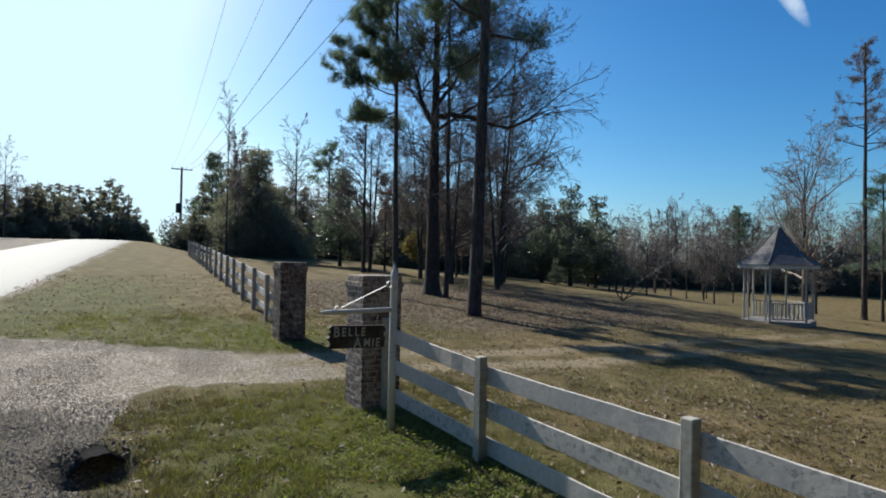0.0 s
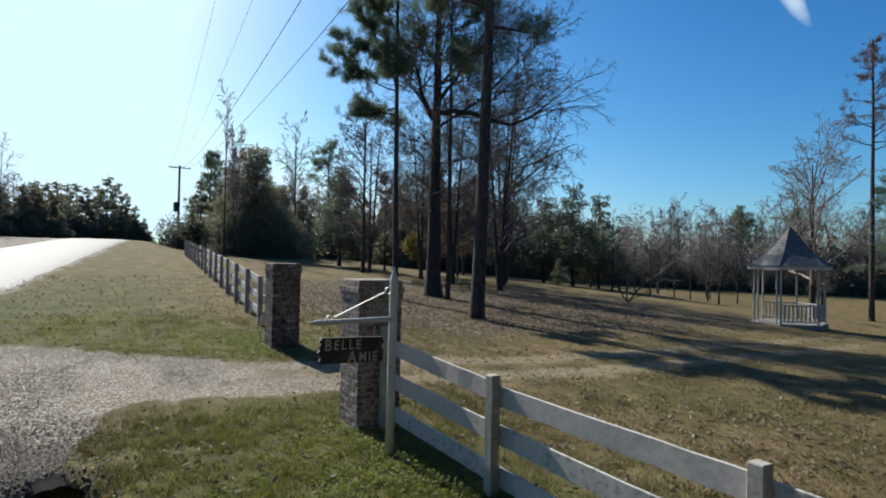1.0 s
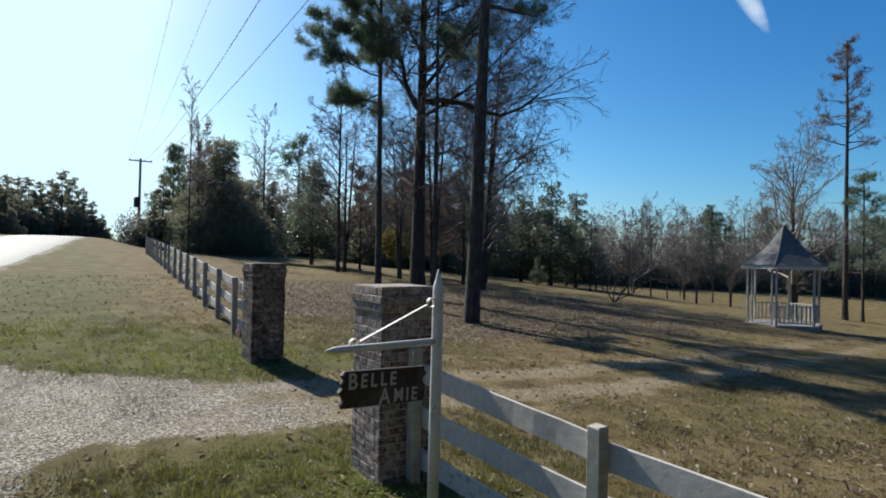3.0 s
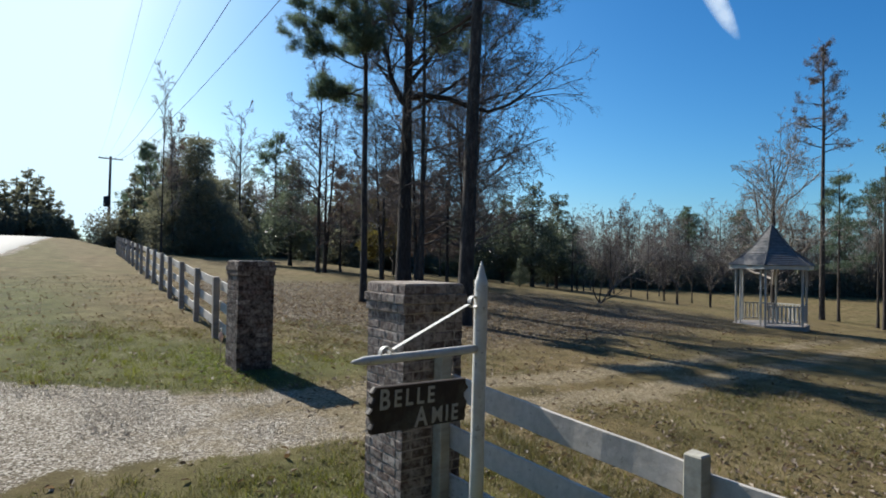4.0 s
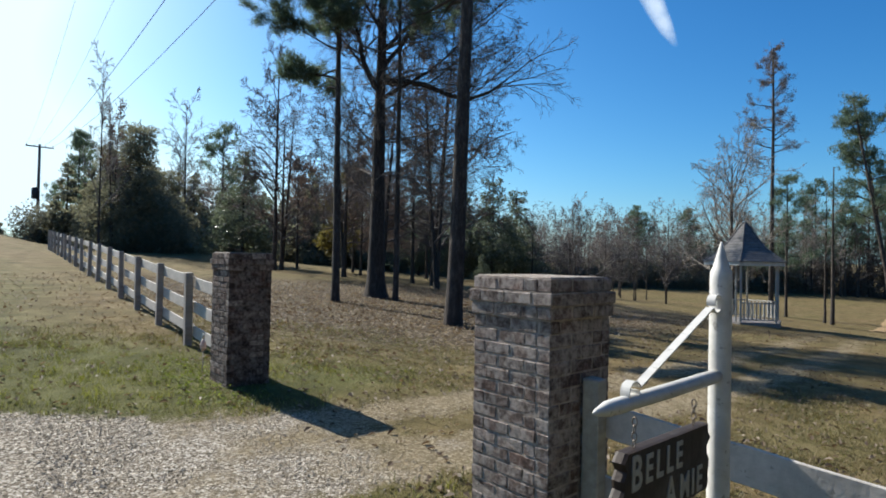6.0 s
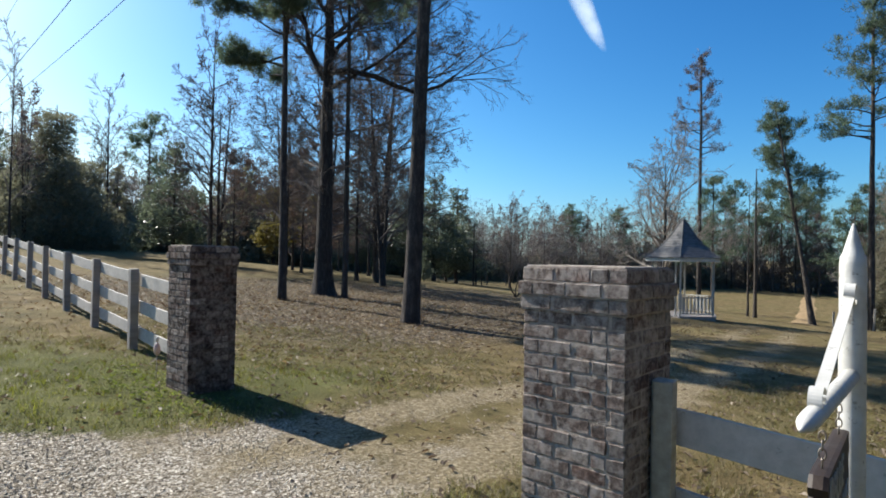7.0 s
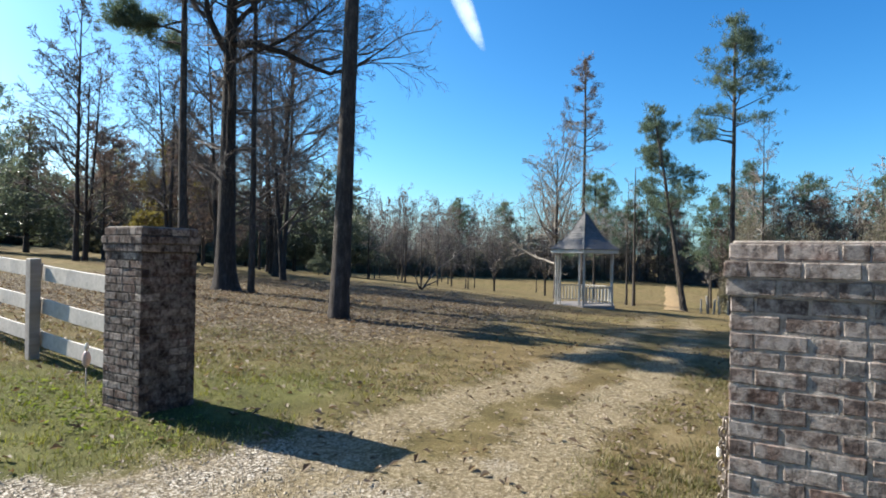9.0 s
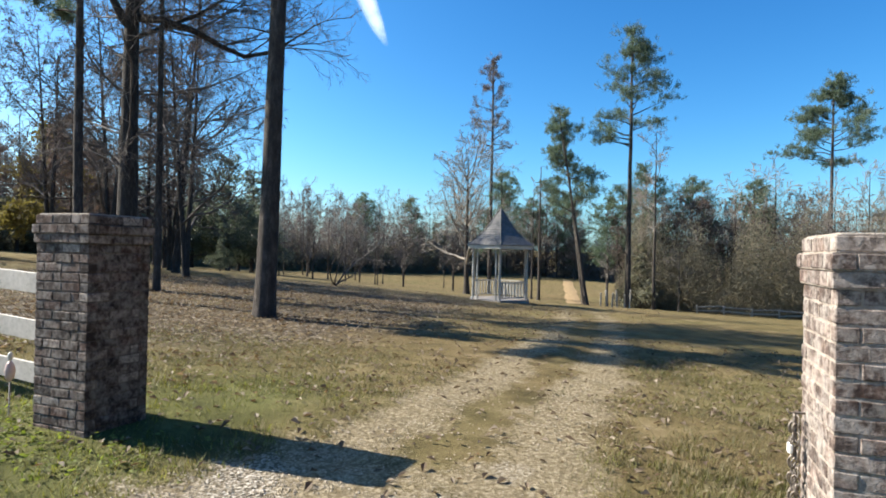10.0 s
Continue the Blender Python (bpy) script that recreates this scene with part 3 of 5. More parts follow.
def build_fence(label, spots, ends, height, rails, post_mat, rail_mats, seed, side=0.105, lift=0.0):
    """Posts on the road side, three boards behind them. spots: the posts; ends: all points that boards run between."""
    ob = thing("board_fence", label, "fence", "white board fences")
    rnd = random.Random(seed)
    for k, (x, y) in enumerate(spots):
        z = gz(x, y) + (lift if k == 0 else 0.0)
        turn = math.degrees(math.atan2(ends[-1][1] - ends[0][1], ends[-1][0] - ends[0][0]))
        part("post", post_mesh(height + 0.3, side, seed + k), post_mat, ob, m=pose(x, y, z - 0.3, rnd.uniform(-1.6, 1.6), rnd.uniform(-1.6, 1.6), turn + rnd.uniform(-3, 3)))
    for k, ((xa, ya), (xb, yb)) in enumerate(zip(ends, ends[1:])):
        za, zb = gz(xa, ya) + (lift * 0.5 if k == 0 else 0.0), gz(xb, yb)
        flat = math.hypot(xb - xa, yb - ya)
        yaw, tilt = math.degrees(math.atan2(yb - ya, xb - xa)), math.degrees(math.atan2(zb - za, flat))
        off = side / 2 + 0.016
        nx, ny = math.sin(radians(yaw)) * off, -math.cos(radians(yaw)) * off
        if nx < 0:
            nx, ny = -nx, -ny
        for j, top in enumerate(rails):
            me = rail_mesh(math.hypot(flat, zb - za) + 0.05, seed + 7 * k + j, rnd.uniform(0.0, 0.018))
            part("rail", me, rail_mats[(k + j) % len(rail_mats)], ob, m=pose((xa + xb) / 2 + nx, (ya + yb) / 2 + ny, (za + zb) / 2 + top - 0.095 + rnd.uniform(-0.012, 0.012), 0, -tilt + rnd.uniform(-0.5, 0.5), yaw))
    return ob


near_posts = [(3.566, 4.742), (3.67, 2.253), (3.77, -0.25), (3.87, -2.75)]
build_fence("white three-board fence with weathered peeling paint beside the lawn", [(3.455, 6.872)] + near_posts, [(3.455, 6.872)] + near_posts, 1.12,
            (1.03, 0.645, 0.25), POST_WOOD, [WHITE_WOOD, WHITE_WOOD, PEELING], 11, lift=0.16)
far_posts = [(3.98 + 0.0715 * (y - 15.4), y) for y in np.arange(15.4, 51, 2.31)]
build_fence("long three-board fence with grey posts and white boards along the road", far_posts, [(3.82, 13.02)] + far_posts, 1.27,
            (1.2, 0.78, 0.37), GREY_POST, [WHITE_WOOD], 90, 0.12)


# ---- sign post and hanging sign ----
def build_sign_post():
    ob = thing("sign_post", "white painted round post with a pointed top and bracket arm", "sign post", m=pose(3.13, 6.035, -0.12, 0, 0.4, 0))
    t = Tubes()
    h = 2.04
    t.add([(0, 0, 0), (0, 0, 0.9), (0.002, 0, h - 0.17), (0.002, 0, h - 0.13), (0.002, 0, h - 0.115), (0.001, 0, h - 0.03), (0, 0, h)],
          [0.047, 0.046, 0.045, 0.043, 0.035, 0.012, 0.003], 16, True)
    part("post", t.mesh("post"), SIGN_PAINT, ob)
    t = Tubes()
    z = 1.45
    t.add([(-0.02, 0, z + 0.01), (-0.45, 0, z), (-0.82, 0, z - 0.005), (-0.88, 0, z - 0.006), (-0.94, 0, z - 0.008), (-0.96, 0, z - 0.008)], [0.029, 0.029, 0.028, 0.026, 0.012, 0.003], 12, True)
    part("arm", t.mesh("arm"), SIGN_PAINT, ob)

    def strap(points, width):
        bm = bmesh.new()
        rows = []
        for i, (x, zz) in enumerate(points):
            a = Vector(points[max(i - 1, 0)])
            b = Vector(points[min(i + 1, len(points) - 1)])
            d = (b - a).normalized()
            nx, nz = -d.y * 0.0025, d.x * 0.0025
            rows.append([bm.verts.new((x + sx * nx, sy * width / 2, zz + sx * nz)) for sx, sy in ((-1, -1), (1, -1), (1, 1), (-1, 1))])
        for a, b in zip(rows, rows[1:]):
            for j in range(4):
                bm.faces.new((a[j], a[(j + 1) % 4], b[(j + 1) % 4], b[j]))
        bm.faces.new(rows[0])
        bm.faces.new(rows[-1])
        return bm
    low, high = (-0.69, z + 0.045), (-0.105, 1.755)
    part("brace", strap([low, high], 0.034), SIGN_PAINT, ob, "flat white iron strap")
    for (x, zz), start in ((low, 0.4), (high, 3.6)):
        ring = [(x - 0.043 * math.cos(start) + (0.043 - 0.0006 * k) * math.cos(start + k * 0.27), zz - 0.043 * math.sin(start) + (0.043 - 0.0006 * k) * math.sin(start + k * 0.27)) for k in range(24)]
        part("scroll", strap(ring, 0.036), SIGN_PAINT, ob, "curled white iron scroll")


def text_mesh(body, size, depth):
    cu = bpy.data.curves.new("letters", "FONT")
    cu.body, cu.size, cu.extrude, cu.align_x, cu.resolution_u = body, size, depth, "CENTER", 4
    cu.offset = 0.0026
    tmp = bpy.data.objects.new("letters", cu)
    scene.collection.objects.link(tmp)
    me = bpy.data.meshes.new_from_object(tmp.evaluated_get(bpy.context.evaluated_depsgraph_get()))
    bpy.data.objects.remove(tmp)
    bpy.data.curves.remove(cu)
    return me


def build_hanging_sign():
    ob = thing("hanging_sign", "dark jagged-edged wooden name board with cream letters hung by chains", "sign", m=pose(2.665, 6.035, 1.03, 0, 2.0, 3.0) @ Matrix.Diagonal((0.95, 1, 0.97, 1)))
    rnd = random.Random(3)
    bm = bmesh.new()
    right = [(0.395 + rnd.uniform(-0.03, 0.015), -0.14 + 0.28 * i / 9) for i in range(10)]
    left = [(-0.395 + rnd.uniform(-0.02, 0.035), 0.14 - 0.28 * i / 9) for i in range(10)]
    ring = right + left
    rows = [[bm.verts.new((x * s, y, zz * (0.98 if s < 1 else 1))) for x, zz in ring] for s, y in ((0.985, -0.024), (1.0, -0.012), (1.0, 0.012), (0.985, 0.024))]
    for a, b in zip(rows, rows[1:]):
        for j in range(len(ring)):
            k = (j + 1) % len(ring)
            bm.faces.new((a[j], a[k], b[k], b[j]))
    bm.faces.new(rows[0])
    bm.faces.new(rows[-1])
    board = part("board", bm, SIGN_WOOD, ob)
    face = -0.0255
    for line, x0, zz in (("BELLE", -0.335, 0.012), ("AMIE", -0.06, -0.122)):
        x = x0
        for i, ch in enumerate(line):
            size = 0.158 if i == 0 else 0.132
            me = text_mesh(ch, size, 0.0022)
            w = max(v.co.x for v in me.vertices) - min(v.co.x for v in me.vertices)
            part("letter", me, LETTER, board, "cream painted letter", m=pose(x + w / 2, face, zz + (0.0 if i else -0.008), 90, 0, 0) @ Matrix.Diagonal((0.95, 1.1, 1, 1)))
            x += w + 0.03
    for x in (-0.27, 0.27):
        for k in range(4):
            t = Tubes()
            ang = [2 * math.pi * j / 12 for j in range(13)]
            turn = k % 2
            pts = [((0.009 * math.cos(a)) * (1 - turn), 0.009 * math.cos(a) * turn, 0.017 * math.sin(a)) for a in ang]
            t.add(pts, [0.0026] * 13, 5)
            part("chain_link", t.mesh("chain_link"), CHAIN, ob, "small rusty chain link", m=pose(x, 0, 0.155 + k * 0.026))


build_sign_post()
build_hanging_sign()


# ---- gate chain on the near pillar, stake light ----
def link_mesh(a, b, r):
    t = Tubes()
    pts = [(a * math.cos(v), 0, b * math.sin(v)) for v in (2 * math.pi * j / 14 for j in range(15))]
    t.add(pts, [r] * 15, 5)
    return t.mesh("chain_link")


def build_gate_chain():
    ob = thing("gate_chain", "heavy steel chain bundled and padlocked hanging on a brick pillar", "chain", m=pose(3.615, 7.56, 0.80))
    me = link_mesh(0.017, 0.028, 0.005)
    me.materials.append(CHAIN)
    rnd = random.Random(5)
    for strand in range(3):
        x0, y0 = 0.028 * (strand - 1.5), 0.012 * (strand % 2)
        for k in range(17):
            part("chain_link", me, CHAIN, ob, m=pose(x0 + rnd.uniform(-0.006, 0.006), y0 + 0.006 * (k % 2), -0.043 * k, 0, rnd.uniform(-10, 10), 90 * (k % 2) + rnd.uniform(-25, 25)))
    bm = box(0.045, 0.022, 0.05, 0.006, at=(-0.03, 0.03, -0.17))
    lock = part("padlock", bm, CREAM_PAINT, ob, "pale metal padlock")
    t = Tubes()
    t.add([(-0.045, 0.03, -0.12), (-0.045, 0.03, -0.095), (-0.03, 0.03, -0.083), (-0.015, 0.03, -0.095), (-0.015, 0.03, -0.12)], [0.004] * 5, 6)
    part("shackle", t.mesh("shackle"), CHAIN, lock)
    part("hook", Tubes_hook(), CHAIN, ob)


def Tubes_hook():
    t = Tubes()
    t.add([(0, -0.05, 0.03), (0, 0.0, 0.03), (0, 0.03, 0.025), (0, 0.04, 0.045)], [0.006] * 4, 6, True)
    return t.mesh("hook")


build_gate_chain()


def build_stake_light():
    ob = thing("garden_stake", "small faded pink ornament on a thin stake in the grass", "garden ornament", m=pose(3.5, 13.3, gz(3.5, 13.3)))
    t = Tubes()
    t.add([(0, 0, -0.1), (0, 0, 0.36)], [0.006, 0.006], 6, True)
    part("stake", t.mesh("stake"), GREY_POST, ob)
    t = Tubes()
    t.add([(0, 0, 0.33), (0, 0, 0.36), (0, 0, 0.42), (0, 0, 0.47), (0, 0, 0.50)], [0.01, 0.034, 0.042, 0.03, 0.008], 10, True)
    part("head", t.mesh("head"), PINK, ob)
    t = Tubes()
    t.add([(0, 0, 0.50), (0, 0, 0.53), (0, 0, 0.56), (0, 0, 0.575)], [0.01, 0.022, 0.018, 0.004], 8, True)
    part("cap", t.mesh("cap"), CREAM_PAINT, ob)


build_stake_light()


# ---- gazebo ----
def build_gazebo():
    cx, cy, floor, n = 30.1, 16.1, -0.80, 6
    base_turn = math.degrees(math.atan2(8.2 - cy, 0.2 - cx)) + 1
    ob = thing("gazebo", "white six-sided garden gazebo with a flared grey shingle roof", "gazebo", m=pose(cx, cy, floor, 0, 0, base_turn))

    def prism(r, z0, z1):
        bm = bmesh.new()
        rows = [[bm.verts.new((r * math.cos(2 * math.pi * k / n), r * math.sin(2 * math.pi * k / n), z)) for k in range(n)] for z in (z0, z1)]
        for k in range(n):
            bm.faces.new((rows[0][k], rows[0][(k + 1) % n], rows[1][(k + 1) % n], rows[1][k]))
        bm.faces.new(rows[0])
        bm.faces.new(rows[1])
        return bm
    # the deck's white is swapped for grey timber to imitate its shade
    part("floor", prism(1.76, -0.3, 0.0), GREY_POST, ob, "timber deck, its grey standing for shade")
    R, eave = 1.6, 2.62
    span, apo = 2 * R * math.sin(math.pi / n), R * math.cos(math.pi / n)
    for k in range(n):
        a, b = 2 * math.pi * k / n, 2 * math.pi * (k + 0.5) / n
        part("post", box(0.085, 0.085, eave, 0.008), GAZEBO_PAINT, ob, m=pose(R * math.cos(a), R * math.sin(a), 0, 0, 0, math.degrees(a)))
        bay = pose(apo * math.cos(b), apo * math.sin(b), 0, 0, 0, math.degrees(b) + 90)
        if k == n - 1:
            # the open bay: a jamb on each side of the step
            for dx in (-0.55, 0.55):
                part("jamb", box(0.07, 0.07, eave, 0.006, at=(dx, 0, 0)), GAZEBO_PAINT, ob, m=bay)
            part("step", box(1.0, 0.35, 0.1, 0.01, at=(0, -0.5, -0.22)), GAZEBO_PAINT, ob, m=bay)
        elif k != n - 2:
            rail = part("railing", box(span - 0.1, 0.05, 0.06, 0.005, at=(0, 0, 0.86)), GAZEBO_PAINT, ob, m=bay)
            part("bottom_rail", box(span - 0.1, 0.04, 0.05, 0.005, at=(0, 0, 0.10)), GAZEBO_PAINT, rail)
            for j in range(8):
                part("baluster", box(0.06, 0.035, 0.712, at=((j - 3.5) * span / 8.6, 0, 0.149)), GAZEBO_PAINT, rail)
        re = 1.94
        w, ap2 = 2 * re * math.sin(math.pi / n), re * math.cos(math.pi / n)
        part("fascia", box(w, 0.03, 0.17, 0.004), CREAM_PAINT, ob, m=pose((ap2 - 0.03) * math.cos(b), (ap2 - 0.03) * math.sin(b), eave, 0, 0, math.degrees(b) + 90))
    part("ceiling", prism(1.86, eave + 0.11, eave + 0.14), GAZEBO_PAINT, ob)
    prof = [(2.0, 0.0), (1.72, 0.16), (1.44, 0.36), (1.08, 0.64), (0.78, 0.96), (0.5, 1.34), (0.26, 1.68), (0.05, 1.92)]
    bm = bmesh.new()
    rows = []
    for r, z in prof:
        rows.append([bm.verts.new((r * math.cos(2 * math.pi * k / n), r * math.sin(2 * math.pi * k / n), eave + 0.175 + z)) for k in range(n)])
    for a, b in zip(rows, rows[1:]):
        for k in range(n):
            bm.faces.new((a[k], a[(k + 1) % n], b[(k + 1) % n], b[k]))
    bm.faces.new(rows[-1])
    bm.faces.new([v for v in rows[0]][::-1])
    roof = part("roof", bm, SHINGLE, ob, "flared grey shingle roof")
    # courses of shingles: one thin lapped strip a facet
    for k in range(n):
        a0, a1 = 2 * math.pi * k / n, 2 * math.pi * (k + 1) / n
        for c in range(15):
            u = c / 15 * (len(prof) - 1.4)
            i, f = int(u), u - int(u)
            lo = [prof[i][q] + (prof[i + 1][q] - prof[i][q]) * f for q in (0, 1)]
            u += 0.5
            i, f = int(u), u - int(u)
            hi = [prof[i][q] + (prof[i + 1][q] - prof[i][q]) * f for q in (0, 1)]
            bm = bmesh.new()
            quad = []
            for (r, z), up in ((lo, 0.022), (hi, 0.006)):
                for a in (a0, a1):
                    quad.append(Vector((r * math.cos(a), r * math.sin(a), eave + 0.175 + z + up)))
            low = [q - Vector((0, 0, 0.02)) for q in quad[:2]]
            vs = [bm.verts.new(q) for q in (quad[0], quad[1], quad[3], quad[2], low[1], low[0])]
            bm.faces.new(vs[:4])
            bm.faces.new((vs[0], vs[5], vs[4], vs[1]))
            part("shingle_course", bm, SHINGLE, roof)
        t = Tubes()
        t.add([(r * math.cos(a0), r * math.sin(a0), eave + 0.19 + z) for r, z in prof], [0.035] * len(prof), 6)
        part("hip_ridge", t.mesh("hip_ridge"), SHINGLE, roof)
    t = Tubes()
    t.add([(0, 0, eave + 2.04), (0, 0, eave + 2.11), (0, 0, eave + 2.17)], [0.07, 0.05, 0.01], 8, True)
    part("finial", t.mesh("finial"), SHINGLE, roof)


build_gazebo()


# ---- utility pole and wires ----
def build_pole():
    x, y = 8.83, 76.4
    z = gz(x, y)
    top = 12.75
    ob = thing("utility_pole", "weathered wooden utility pole with a crossarm", "utility pole", m=pose(x, y, z))
    t = Tubes()
    t.add([(0, 0, -0.5), (0, 0, top - z)], [0.17, 0.12], 10, True)
    part("pole", t.mesh("pole"), POLE_WOOD, ob)
    part("crossarm", box(2.4, 0.1, 0.12, 0.01, at=(0, -0.15, top - z - 0.35)), POLE_WOOD, ob)
    for dx in (-1.1, -0.45, 0.45, 1.1):
        t = Tubes()
        t.add([(dx, -0.15, top - z - 0.23), (dx, -0.15, top - z - 0.16), (dx, -0.15, top - z - 0.08)], [0.03, 0.05, 0.03], 8, True)
        part("insulator", t.mesh("insulator"), GREY_POST, ob)
    t = Tubes()
    t.add([(-0.3, -0.1, 4.3), (-0.3, -0.1, 4.36), (-0.3, -0.1, 5.4), (-0.3, -0.1, 5.5)], [0.24, 0.29, 0.29, 0.16], 12, True)
    part("transformer", t.mesh("transformer"), WIRE, ob, "dark transformer can")
    lines = thing("power_lines", "thin dark overhead power lines beside the road", "cable")
    for dx, x0, z0, r in ((-1.1, 1.15, 10.4, 0.005), (-0.45, 2.25, 10.2, 0.005), (0.45, 4.1, 11.0, 0.013), (1.1, 5.75, 11.0, 0.013)):
        a, b = np.array([x + dx, y - 0.15, top - 0.08]), np.array([x0, -8.0, z0])
        pts = [a + (b - a) * u - np.array([0, 0, 4 * 1.6 * u * (1 - u)]) for u in np.linspace(0, 1, 40)]
        t = Tubes()
        t.add(pts, [r] * 40, 5)
        part("wire", t.mesh("wire"), WIRE, lines)


build_pole()

# ---- trees ----
TWIG_MIN = 0.0055

def unit(v):
    v = np.asarray(v, float)
    return v / (np.linalg.norm(v) + 1e-9)


def wander(rng, p, d, length, n, wobble, lift):
    """A line that grows from p along d with random bends."""
    pts, p, d = [np.array(p, float)], np.array(p, float), unit(d)
    for _ in range(n):
        d = unit(d + rng.normal(0, wobble, 3) + np.array([0, 0, lift]))
        p = p + d * length / n
        pts.append(p)
    return np.array(pts), d


def side_way(rng, d, angle, turn=None):
    """A direction that leaves d at the given angle."""
    d = unit(d)
    a = np.cross(d, [0, 0, 1.0])
    a = unit(a) if np.linalg.norm(a) > 1e-3 else np.array([1.0, 0, 0])
    b = np.cross(d, a)
    th = rng.uniform(0, 2 * math.pi) if turn is None else turn
    return unit(math.cos(angle) * d + math.sin(angle) * (math.cos(th) * a + math.sin(th) * b))


def spread(rng, tubes, tips, p, d, length, r, level, plan):
    """One branch and, further out, its side branches. plan: per level (children, length ratio, angle, wobble, lift)."""
    n = 5 if level < 2 else 3
    kids, ratio, angle, wobble, lift = plan[min(level, len(plan) - 1)]
    pts, end = wander(rng, p, d, length, n, wobble, lift)
    radii = np.linspace(max(r, TWIG_MIN), max(r * 0.35, TWIG_MIN), n + 1)
    tubes.add(pts, radii, 6 if level < 1 else (4 if level < 2 else 3))
    if level + 1 >= len(plan):
        tips.append((pts[-1], end))
        return
    for k in range(kids):
        u = 0.25 + 0.75 * (k + rng.uniform(0.2, 0.9)) / kids
        i = min(int(u * n), n - 1)
        q = pts[i] + (pts[i + 1] - pts[i]) * (u * n - i)
        tang = unit(pts[i + 1] - pts[i])
        rr = max(r * (1 - 0.65 * u) * 0.62, 0.004)
        spread(rng, tubes, tips, q, side_way(rng, tang, angle * rng.uniform(0.7, 1.3)), length * ratio * rng.uniform(0.7, 1.15) * (1.15 - 0.5 * u), rr, level + 1, plan)
    tips.append((pts[-1], end))


def trunk_line(rng, height, lean=(0, 0), n=12, wobble=0.012):
    pts, d = [], np.array([lean[0], lean[1], 1.0])
    p = np.zeros(3)
    pts.append(p)
    off = rng.normal(0, wobble * height / 6, (n + 1, 2)).cumsum(0) * 0.35
    for i in range(1, n + 1):
        h = height * i / n
        pts.append(np.array([lean[0] * h + off[i, 0], lean[1] * h + off[i, 1], h]))
    return np.array(pts)


def flare(pts, r0, r1, height, extra=0.5, rate=0.45):
    z = pts[:, 2] - pts[0, 2]
    return r0 + (r1 - r0) * (z / height) ** 0.9 + extra * r0 * np.exp(-z / rate)


def root_pts(pts):
    """More rings near the ground, for the flare of the roots."""
    low = [pts[0] + (pts[1] - pts[0]) * u for u in (0.06, 0.14, 0.26, 0.5)]
    return np.concatenate([[pts[0] - (pts[1] - pts[0]) * 0.15, pts[0]], low, pts[1:]])


def tufts(rng, centres, ways, per, length, width, droop=0.0, back=0.35):
    """Needles that stand out from each centre as thin triangles."""
    c = np.repeat(np.asarray(centres, float), per, 0)
    d = np.repeat(np.asarray(ways, float), per, 0)
    n = len(c)
    v = rng.normal(0, 1, (n, 3)) + 0.9 * d
    v[:, 2] += 0.25 - droop
    v /= np.linalg.norm(v, axis=1)[:, None]
    L = length * rng.uniform(0.65, 1.2, (n, 1))
    s = np.cross(v, rng.normal(0, 1, (n, 3)))
    s /= np.linalg.norm(s, axis=1)[:, None] + 1e-9
    start = c - d * (rng.uniform(0, back, (n, 1)) * length) + rng.normal(0, 0.3, (n, 3)) * length
    w = width * rng.uniform(0.7, 1.3, (n, 1))
    return np.stack([start - s * w / 2, start + s * w / 2, start + v * L], 1)


def leaf_tris(rng, centres, size, flat=0.0):
    """Small diamond leaves, two triangles each, at the given places."""
    c = np.asarray(centres, float)
    n = len(c)
    a = rng.normal(0, 1, (n, 3))
    a[:, 2] *= 1 - flat
    a /= np.linalg.norm(a, axis=1)[:, None]
    b = np.cross(a, rng.normal(0, 1, (n, 3)) * np.array([1, 1, 1 - flat]) + np.array([0, 0, flat * 2]))
    b /= np.linalg.norm(b, axis=1)[:, None] + 1e-9
    s = size * rng.uniform(0.6, 1.35, (n, 1))
    p0, p1, p2, p3 = c - a * s, c + b * s * 0.42, c + a * s, c - b * s * 0.42
    return np.concatenate([np.stack([p0, p1, p2], 1), np.stack([p0, p2, p3], 1)])


def in_blobs(rng, blobs, count):
    """Points in a cloud of ellipsoids (centre, radii), thicker near their surface."""
    w = np.array([r[0] * r[1] * r[2] for _, r in blobs]) ** 0.66
    pick = rng.choice(len(blobs), count, p=w / w.sum())
    c, r = np.array([b[0] for b in blobs])[pick], np.array([b[1] for b in blobs])[pick]
    v = rng.normal(0, 1, (count, 3))
    v /= np.linalg.norm(v, axis=1)[:, None]
    return c + v * r * (rng.uniform(0.25, 1, (count, 1)) ** 0.5) * rng.uniform(0.8, 1.12, (count, 1))


def tree(name, label, category, x, y, group=""):
    return thing(name, label, category, group, m=pose(x, y, gz(x, y) - 0.03))


